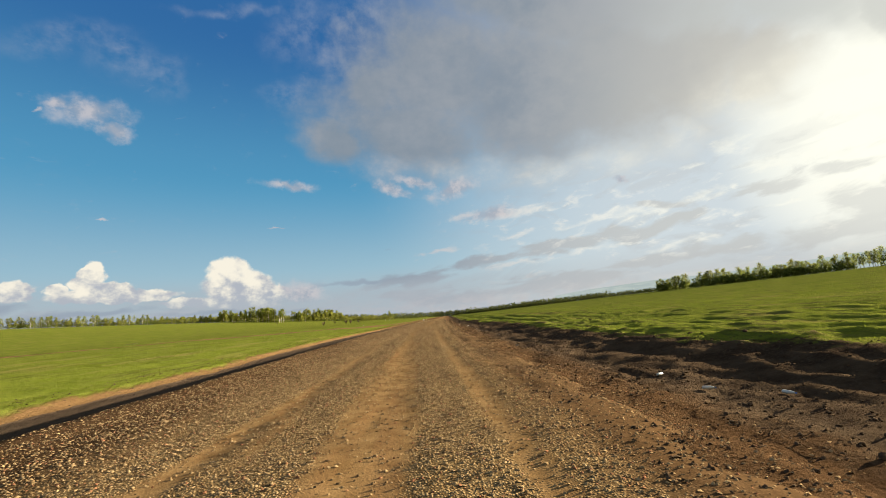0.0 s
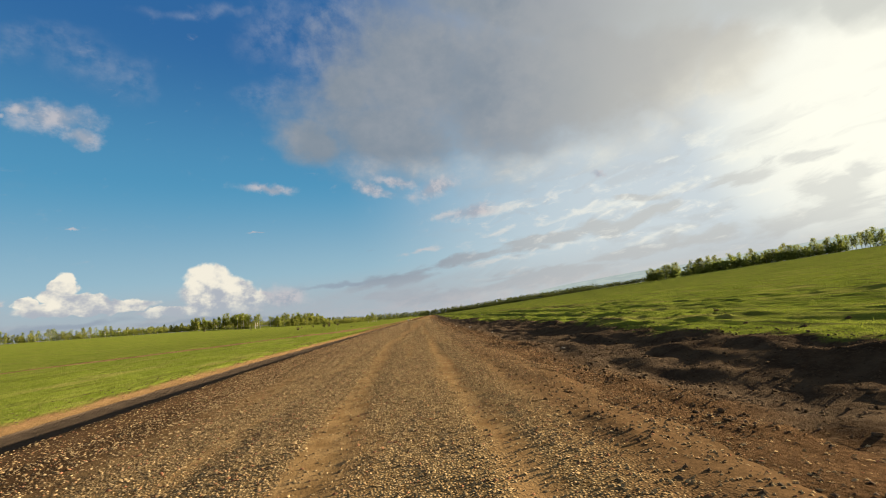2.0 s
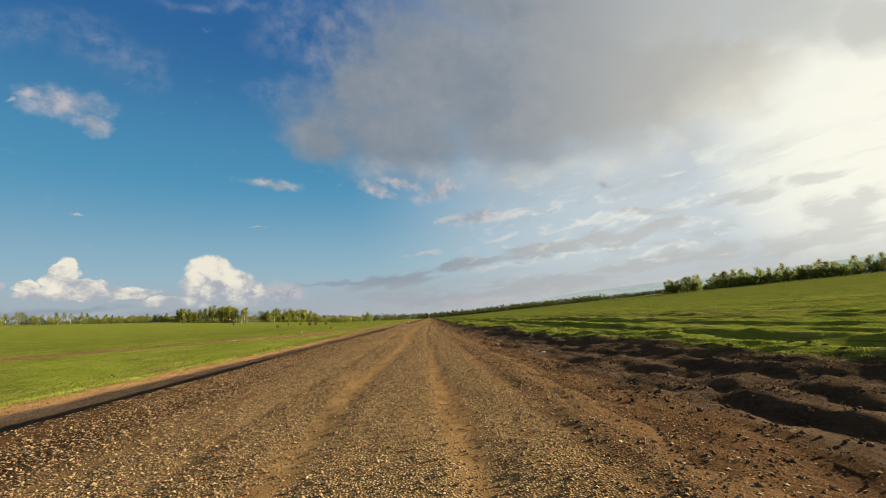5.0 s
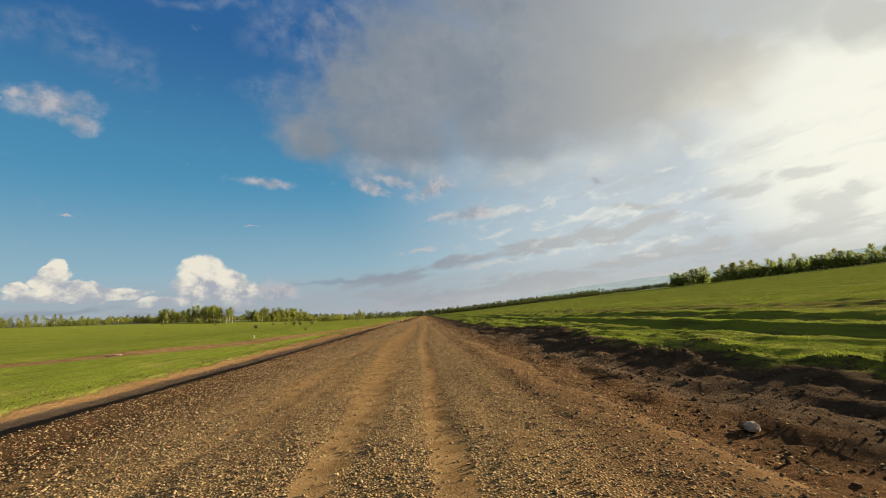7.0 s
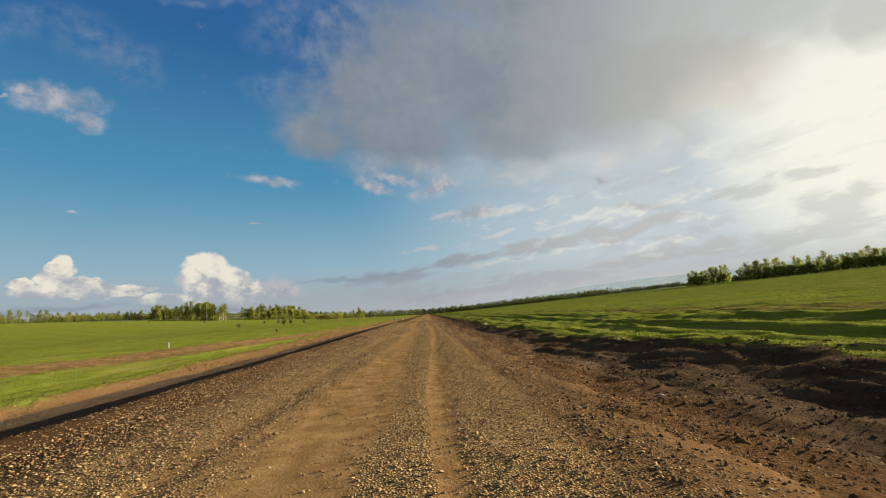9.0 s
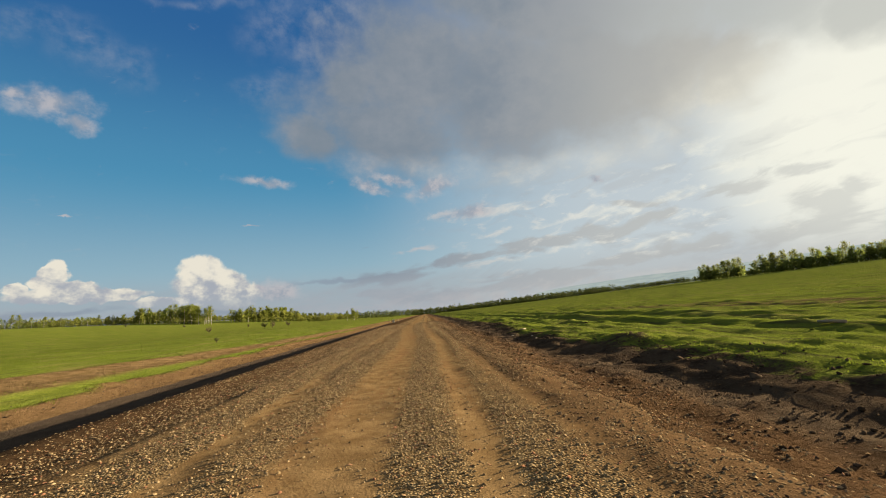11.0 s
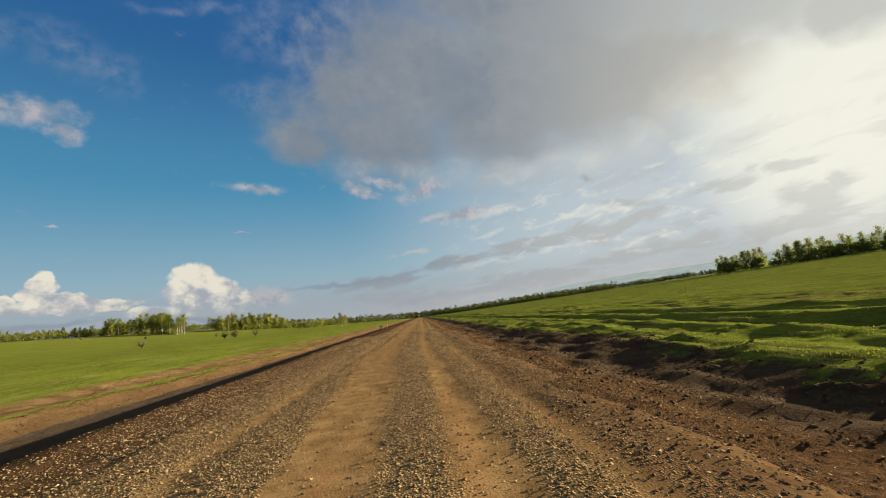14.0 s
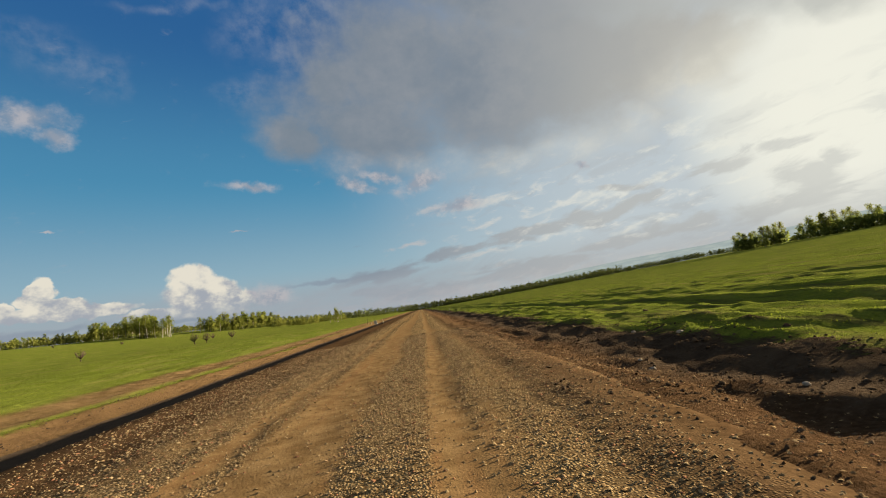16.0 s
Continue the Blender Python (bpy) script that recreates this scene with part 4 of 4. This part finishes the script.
def plant(x, y, kinds=range(8), grow=1.0):
    """Set one birch at world x, y."""
    k = pick.choice(list(kinds))
    m = pose(x, y, on_ground(x, y) - 0.1, 0, 0, pick.uniform(0, 360))
    size = grow * pick.uniform(0.82, 1.15)
    if k not in used:
        used.add(k)
        BIRCHES[k].matrix_basis = m @ Matrix.Scale(size, 4)
    else:
        copy_thing(BIRCHES[k], m).scale = (size,) * 3


def clump(ax, ay, bx, by, wide, count, kinds=range(8), grow=1.0):
    """Birches strewn along a line from a to b, that far to either side."""
    length = math.hypot(bx - ax, by - ay)
    nx, ny = -(by - ay) / length, (bx - ax) / length
    for k in range(count):
        f, g = (k + pick.uniform(0, 1)) / count, pick.uniform(-wide, wide)
        plant(ax + (bx - ax) * f + nx * g, ay + (by - ay) * f + ny * g, kinds, grow)


clump(-312, 706, -240, 640, 8, 28, (0, 1, 5, 7), 1.15)         # leafy end of the first clump
clump(-242, 640, -180, 585, 8, 38, (2, 2, 4, 4, 0, 5), 1.28)      # the birches with bare white trunks
clump(-190, 680, -138, 765, 8, 48, (0, 1, 2, 5, 7), 1.25)      # the dense clump beyond the shrubs
clump(-42, 565, -33, 552, 3, 8, (1, 3, 6), 0.95)                # bright clump beside the road
clump(294, 510, 322, 492, 6, 18, (0, 1, 5, 7), 1.12)           # a clump apart from the row
clump(322, 478, 425, 388, 11, 64, (0, 1, 3, 5, 7), 1.12)       # the long row on the rise
clump(424, 389, 442, 370, 8, 12, (0, 1, 3, 5, 7), 1.12)
clump(440, 372, 570, 240, 10, 30, (0, 1, 3, 5, 7), 1.12)
clump(-318, 735, -352, 590, 8, 34, (0, 1, 4, 5, 7), 0.80)       # the belt at the pasture's far edge
clump(-352, 590, -430, 450, 9, 44, (2, 4, 5, 7), 0.86)
clump(-430, 450, -545, 335, 9, 34, (0, 1, 4, 5, 7), 0.90)
for k in range(8):
    if k not in used:
        plant(-50.0 + 3 * k, 606.0, (k,), 0.8)

SHRUBS = [shrub(300, 2.9, 0), shrub(301, 3.6, 1), shrub(302, 3.4, 1), shrub(303, 3.1, 1), shrub(304, 0.75, 4)]
for ob, (x, y) in zip(SHRUBS, ((-66.3, 307.0), (-57.0, 346.0), (-53.9, 347.5), (-49.0, 356.6), (-20.0, 196.0))):
    ob.matrix_basis = pose(x, y, on_ground(x, y), 0, 0, 40 * x)
tagged(SHRUBS[4], "low dark leafy bush on the grazed pasture")
for k, (x, y, size) in enumerate(((-80, 420, 0.8), (-92, 430, 0.7), (-150, 470, 0.8), (-206, 498, 0.7))):
    copy_thing(SHRUBS[1 + k % 3], pose(x, y, on_ground(x, y), 0, 0, 77 * k)).scale = (size,) * 3


# ---- far woods and hill ----
def woods(name, rows, tall, label, mat, seed, bits=26, pointed=0.5, girth=1.0):
    """A far belt of trees along lines of world points: many small facets, one mesh."""
    r = np.random.default_rng(seed)
    trees = []
    for ax, ay, bx, by, deep, count in rows:
        f = r.uniform(0, 1, count)
        length = math.hypot(bx - ax, by - ay)
        g = r.uniform(0, deep, count)
        x = ax + (bx - ax) * f - (by - ay) / length * g
        y = ay + (by - ay) * f + (bx - ax) / length * g
        trees.append(np.stack([x, y], -1))
    xy = np.concatenate(trees)
    z = np.array([on_ground(x, y) for x, y in xy])
    count = len(xy)
    h = tall * r.uniform(0.55, 1.2, count) * (1 + 0.22 * rumple(xy[:, 0], xy[:, 1], 28.0, seed))
    f = r.uniform(0.05, 1, (count, bits)) ** 0.8
    shape = np.where(r.uniform(0, 1, count)[:, None] < pointed, (1 - f) * 0.26 + 0.02, np.sqrt(np.clip(1 - (2 * f - 1.05) ** 2, 0.02, 1)) * 0.24)
    turn = r.uniform(0, 2 * np.pi, (count, bits))
    rad = girth * shape * h[:, None] * np.sqrt(r.uniform(0.2, 1, (count, bits)))
    c = np.stack([xy[:, :1] + np.cos(turn) * rad, xy[:, 1:] + np.sin(turn) * rad, z[:, None] + f * h[:, None]], -1).reshape(-1, 3)
    size = np.repeat(h, bits)[:, None] * 0.09 * girth ** 0.5
    n = len(c)
    tri = np.stack([c + r.normal(0, 1, (n, 3)) * size for _ in range(3)], 1).reshape(-1, 3)
    mesh = bpy.data.meshes.new(name)
    fill_mesh(mesh, tri, np.arange(n * 3).reshape(-1, 3))
    mesh.materials.append(mat)
    return tagged(new(name, mesh), label, "woods", kind="stuff")


woods("far_spruce_wood", ((60, 1060, -420, 1150, 110, 900), (430, 960, 60, 1060, 90, 900), (40, 960, -60, 900, 30, 70)),
      10.0, "dark spruce wood along the far edge of the plain", PINE, 21, 22, 0.6)
woods("far_birch_wood", ((-120, 810, -560, 730, 40, 560), (-60, 830, -120, 810, 25, 90), (-335, 730, -375, 600, 40, 160), (-375, 575, -450, 465, 30, 160), (-450, 465, -580, 330, 40, 200), (-60, 640, -110, 660, 12, 60)),
      7.2, "pale green birch wood along the edge of the pasture", LEAF, 22, 34, 0.1)
woods("undergrowth", ((425, 388, 318, 482, 14, 320), (575, 235, 436, 376, 14, 240), (-136, 765, -192, 682, 12, 130), (-180, 588, -242, 642, 10, 80), (-242, 642, -312, 708, 10, 80), (600, 780, 420, 965, 40, 260), (-318, 735, -352, 590, 8, 140), (-352, 590, -430, 450, 8, 140), (-430, 450, -545, 335, 8, 140), (320, 492, 292, 512, 6, 40)),
      3.4, "low green bushes under the trees at the pasture's edge", BUSH_LEAF, 23, 26, 0.0, 2.2)
woods("hedge_wood", ((425, 388, 320, 480, 16, 170), (575, 235, 436, 376, 16, 150), (322, 490, 294, 510, 8, 40)),
      8.0, "dense dark green young trees in a row on the rise", ROW_LEAF, 24, 40, 0.1, 1.5)
woods("birch_thicket", ((-138, 770, -192, 684, 12, 90), (-182, 588, -242, 642, 10, 22), (-242, 642, -312, 708, 10, 26)),
      11.0, "dense green young birches filling the clumps on the pasture", LEAF, 26, 44, 0.1, 1.2)
woods("far_mixed_wood", ((430, 800, 120, 985, 50, 1100), (560, 690, 430, 800, 40, 480)),
      6.2, "dark green mixed wood along the far edge of the rise", PINE, 25, 20, 0.25, 1.3)

# distance haze put in as emission; the hill takes no light itself
m, n = material("hill_haze_glow")
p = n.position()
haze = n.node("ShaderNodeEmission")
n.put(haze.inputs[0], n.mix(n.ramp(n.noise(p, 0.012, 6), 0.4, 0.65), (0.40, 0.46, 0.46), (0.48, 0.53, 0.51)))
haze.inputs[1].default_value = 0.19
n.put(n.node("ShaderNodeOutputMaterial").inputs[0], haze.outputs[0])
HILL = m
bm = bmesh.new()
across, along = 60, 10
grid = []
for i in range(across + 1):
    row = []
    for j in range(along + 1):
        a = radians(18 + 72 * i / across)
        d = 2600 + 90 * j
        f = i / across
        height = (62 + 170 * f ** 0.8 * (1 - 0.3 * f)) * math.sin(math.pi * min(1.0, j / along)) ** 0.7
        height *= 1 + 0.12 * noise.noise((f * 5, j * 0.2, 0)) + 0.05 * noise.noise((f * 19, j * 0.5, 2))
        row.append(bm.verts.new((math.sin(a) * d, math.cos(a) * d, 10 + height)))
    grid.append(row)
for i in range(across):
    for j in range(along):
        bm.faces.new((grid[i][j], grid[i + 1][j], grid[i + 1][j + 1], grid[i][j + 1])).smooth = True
tagged(part("distant_hill", bm, HILL), "long low wooded hill with distance haze put in as a glow", "hill", kind="structure")


# ---- small things ----
def plain(name, colour, rough=0.6, grain_size=18.0, wear=(0.3, 0.25, 0.2), shine=0.3):
    """A worn plain surface: one colour with dirt in patches."""
    m, n = material(name)
    p = n.position()
    tone = n.mix(n.ramp(n.noise(p, grain_size, 5), 0.5, 0.75, 0.0, 0.6), colour, wear)
    surface("", tone, rough, n.bump(n.noise(p, 90.0, 3), 0.15, 0.002), n, shine=shine)
    return m


WHITE_PAINT = plain("white_paint", (0.36, 0.33, 0.27), wear=(0.24, 0.20, 0.15))
YELLOW_PAINT = plain("pale_yellow_paint", (0.55, 0.48, 0.26), wear=(0.30, 0.24, 0.15))
CLEAR_PLASTIC = plain("dull_plastic", (0.46, 0.47, 0.43), 0.3, 30.0, (0.30, 0.26, 0.20), 0.4)
BLUE_CAP = plain("blue_plastic", (0.05, 0.16, 0.42), 0.4)
PAPER = plain("faded_label", (0.52, 0.50, 0.44), 0.7)
DARK_WOOD = wood_material("dark_wood", (0.050, 0.036, 0.026), (0.12, 0.09, 0.065))


def lathe(bm, profile, sides=10):
    """A turned shape along z from pairs of radius and height."""
    rings = [[bm.verts.new((r * math.cos(2 * math.pi * j / sides), r * math.sin(2 * math.pi * j / sides), z)) for j in range(sides)] for r, z in profile]
    for lo, hi in zip(rings, rings[1:]):
        for j in range(sides):
            bm.faces.new((lo[j], lo[(j + 1) % sides], hi[(j + 1) % sides], hi[j])).smooth = True
    bm.faces.new(rings[0][::-1])
    bm.faces.new(rings[-1])


def box(bm, sx, sy, sz, at=(0, 0, 0), bevel=0.01):
    """A box with softened edges, standing on its base at the given place."""
    made = bmesh.ops.create_cube(bm, size=1.0)["verts"]
    for v in made:
        v.co = Vector((v.co.x * sx + at[0], v.co.y * sy + at[1], (v.co.z + 0.5) * sz + at[2]))
    edges = list({e for v in made for e in v.link_edges})
    bmesh.ops.bevel(bm, geom=edges, offset=bevel, segments=1, affect="EDGES")


def plastic_bottle():
    root = new("plastic_bottle")
    bm = bmesh.new()
    lathe(bm, ((0.030, 0.0), (0.045, 0.012), (0.046, 0.10), (0.042, 0.12), (0.046, 0.14), (0.046, 0.21), (0.030, 0.26), (0.014, 0.29), (0.014, 0.305)))
    part("body", bm, CLEAR_PLASTIC, root)
    bm = bmesh.new()
    lathe(bm, ((0.0466, 0.145), (0.0470, 0.150), (0.0470, 0.195), (0.0466, 0.20)))
    part("wrapper", bm, PAPER, root, "faded paper wrapper")
    bm = bmesh.new()
    lathe(bm, ((0.016, 0.300), (0.017, 0.303), (0.017, 0.322), (0.015, 0.325)))
    part("cap", bm, BLUE_CAP, root, "blue plastic cap")
    return tagged(root, "empty crumpled plastic bottle lying on dark soil", "bottle", "litter in the ditch")


def lay(ob, u, s, lift, turn, tip=90):
    x, y = spot(u, s)
    z = float(ground_height(u, s))
    ob.matrix_basis = pose(float(x), float(y), z + lift, tip, 0, turn)


bottle = plastic_bottle()
lay(bottle, 7.35, 11.8, 0.05, 62)
for u, s, turn in ((8.6, 10.6, 15), (7.4, 14.2, 120), (6.5, 84.0, 100)):
    lay(copy_thing(bottle, Matrix()), u, s, 0.05, turn)


def pale_stone(size, seed):
    """A single larger stone, knocked out of round."""
    r = np.random.default_rng(seed)
    bm = bmesh.new()
    bmesh.ops.create_icosphere(bm, subdivisions=2, radius=size)
    for v in bm.verts:
        k = 1 + 0.22 * noise.noise(v.co * (1.6 / size) + Vector((seed, 0, 0)))
        v.co = Vector((v.co.x * k * 1.2, v.co.y * k, v.co.z * k * 0.7))
    return tagged(part("stone", bm, PALE_ROCK), "pale rounded stone lying in the churned soil", "stone", "single stones beside the road")


m, n = material("pale_rock")
p = n.position()
surface("", n.mix(n.noise(p, 12.0, 5), (0.18, 0.14, 0.10), (0.40, 0.34, 0.26)), 0.9, n.bump(n.noise(p, 35.0, 4), 0.5, 0.01), n)
PALE_ROCK = m
for k, (u, s, size) in enumerate(((5.7, 203.0, 0.075), (5.9, 204.0, 0.06), (6.6, 199.5, 0.06), (8.9, 8.0, 0.07), (5.8, 29.0, 0.07), (7.2, 46.0, 0.09), (5.3, 91.0, 0.12), (6.4, 63.0, 0.07),
                                  (5.4, 118.0, 0.08), (6.9, 136.0, 0.07), (7.4, 160.0, 0.07), (7.9, 163.0, 0.06), (7.2, 166.5, 0.08), (9.0, 207.0, 0.10), (8.8, 210.0, 0.09))):
    ob = pale_stone(size, k)
    lay(ob, u, s, size * 0.35, 40 * k, 0)


def cut_log(long, thick):
    root = new("log")
    bm = bmesh.new()
    tube(bm, [(0, 0, 0), (long * 0.5, 0.02, 0.01), (long, 0, 0)], [thick, thick * 0.95, thick * 0.8], 9)
    part("stem", bm, WOOD, root)
    bm = bmesh.new()
    tube(bm, [(long * 0.6, 0, thick * 0.5), (long * 0.66, 0.05, thick * 1.9)], [thick * 0.3, thick * 0.2], 6)
    part("branch_stub", bm, WOOD, root)
    return tagged(root, "short pale broken log lying at the edge of the grass", "log")


lay(cut_log(0.7, 0.05), 8.4, 168.9, 0.04, 25, 0)
lay(cut_log(1.1, 0.07), 17.1, 148.6, 0.06, 95, 0)
lay(cut_log(1.3, 0.045), -29.5, 127.0, 0.03, 8, 0)


def marker_post(tall, mat, label):
    root = new("marker_post")
    bm = bmesh.new()
    box(bm, 0.09, 0.09, tall, (0, 0, -0.15), 0.015)
    part("post", bm, mat, root)
    bm = bmesh.new()
    box(bm, 0.11, 0.11, 0.05, (0, 0, tall - 0.152), 0.012)
    part("cap", bm, mat, root)
    return tagged(root, label, "post", "posts beside the road")


first = marker_post(0.65, WHITE_PAINT, "short white painted post standing in the pasture")
lay(first, -26.0, 154.0, 0, 0, 0)
for u, s in ((-14.6, 318.0), (-12.2, 330.0), (9.0, 420.0), (9.4, 470.0), (9.5, 530.0), (10.5, 350.0)):
    lay(copy_thing(first, Matrix()), u, s, 0, 0, 0)
yellow = marker_post(1.3, YELLOW_PAINT, "pale yellow wooden post on the verge of the road")
lay(yellow, -11.6, 322.0, 0, 20, 0)
brown = marker_post(1.9, DARK_WOOD, "dark weathered wooden post on the verge of the road")
lay(brown, -15.4, 316.0, 0, 10, 0)


def concrete_block():
    root = new("concrete_block")
    bm = bmesh.new()
    box(bm, 0.8, 0.6, 1.1, (0, 0, -0.1), 0.05)
    part("body", bm, WHITE_PAINT, root)
    bm = bmesh.new()
    box(bm, 0.92, 0.72, 0.12, (0, 0, 1.002), 0.02)
    part("lid", bm, WHITE_PAINT, root)
    return tagged(root, "whitewashed block standing on the verge far along the road", "block")


lay(concrete_block(), -13.6, 320.0, 0, 12, 0)


def power_pole():
    root = new("power_pole")
    bm = bmesh.new()
    tube(bm, [(0, 0, -0.5), (0, 0, 4.5), (0, 0, 9.0)], [0.17, 0.15, 0.11], 8)
    part("pole", bm, DARK_WOOD, root)
    bm = bmesh.new()
    box(bm, 1.9, 0.12, 0.14, (0, -0.17, 8.3), 0.01)
    part("crossarm", bm, DARK_WOOD, root)
    for x in (-0.85, 0.0, 0.85):
        bm = bmesh.new()
        lathe(bm, ((0.03, 8.44), (0.07, 8.47), (0.05, 8.52), (0.07, 8.57), (0.03, 8.62)), 6)
        ob = part("insulator", bm, WHITE_PAINT, root)
        ob.location = (x, -0.17, 0)
    return tagged(root, "dark wooden power pole with one crossarm, far off", "power pole", "power line across the plain")


pole = power_pole()
for k, (x, y) in enumerate(((250.0, 640.0), (330.0, 640.0), (410.0, 640.0))):
    m = pose(x, y, on_ground(x, y), 0, 0, 5)
    if k:
        copy_thing(pole, m)
    else:
        pole.matrix_basis = m


def broken_board():
    root = new("broken_board")
    bm = bmesh.new()
    box(bm, 2.2, 0.18, 0.035, (0, 0, 0.06), 0.006)
    part("plank", bm, WOOD, root)
    bm = bmesh.new()
    box(bm, 0.10, 0.9, 0.05, (0.5, 0.1, 0.0), 0.006)
    part("batten", bm, WOOD, root)
    bm = bmesh.new()
    box(bm, 1.3, 0.16, 0.03, (-0.2, 0.3, 0.055), 0.006)
    part("plank", bm, WOOD, root)
    return tagged(root, "pale broken boards lying flat on the pasture", "boards")


ob = broken_board()
ob.matrix_basis = pose(-58.5, 92.5, on_ground(-58.5, 92.5) + 0.02, 0, 0, 20)
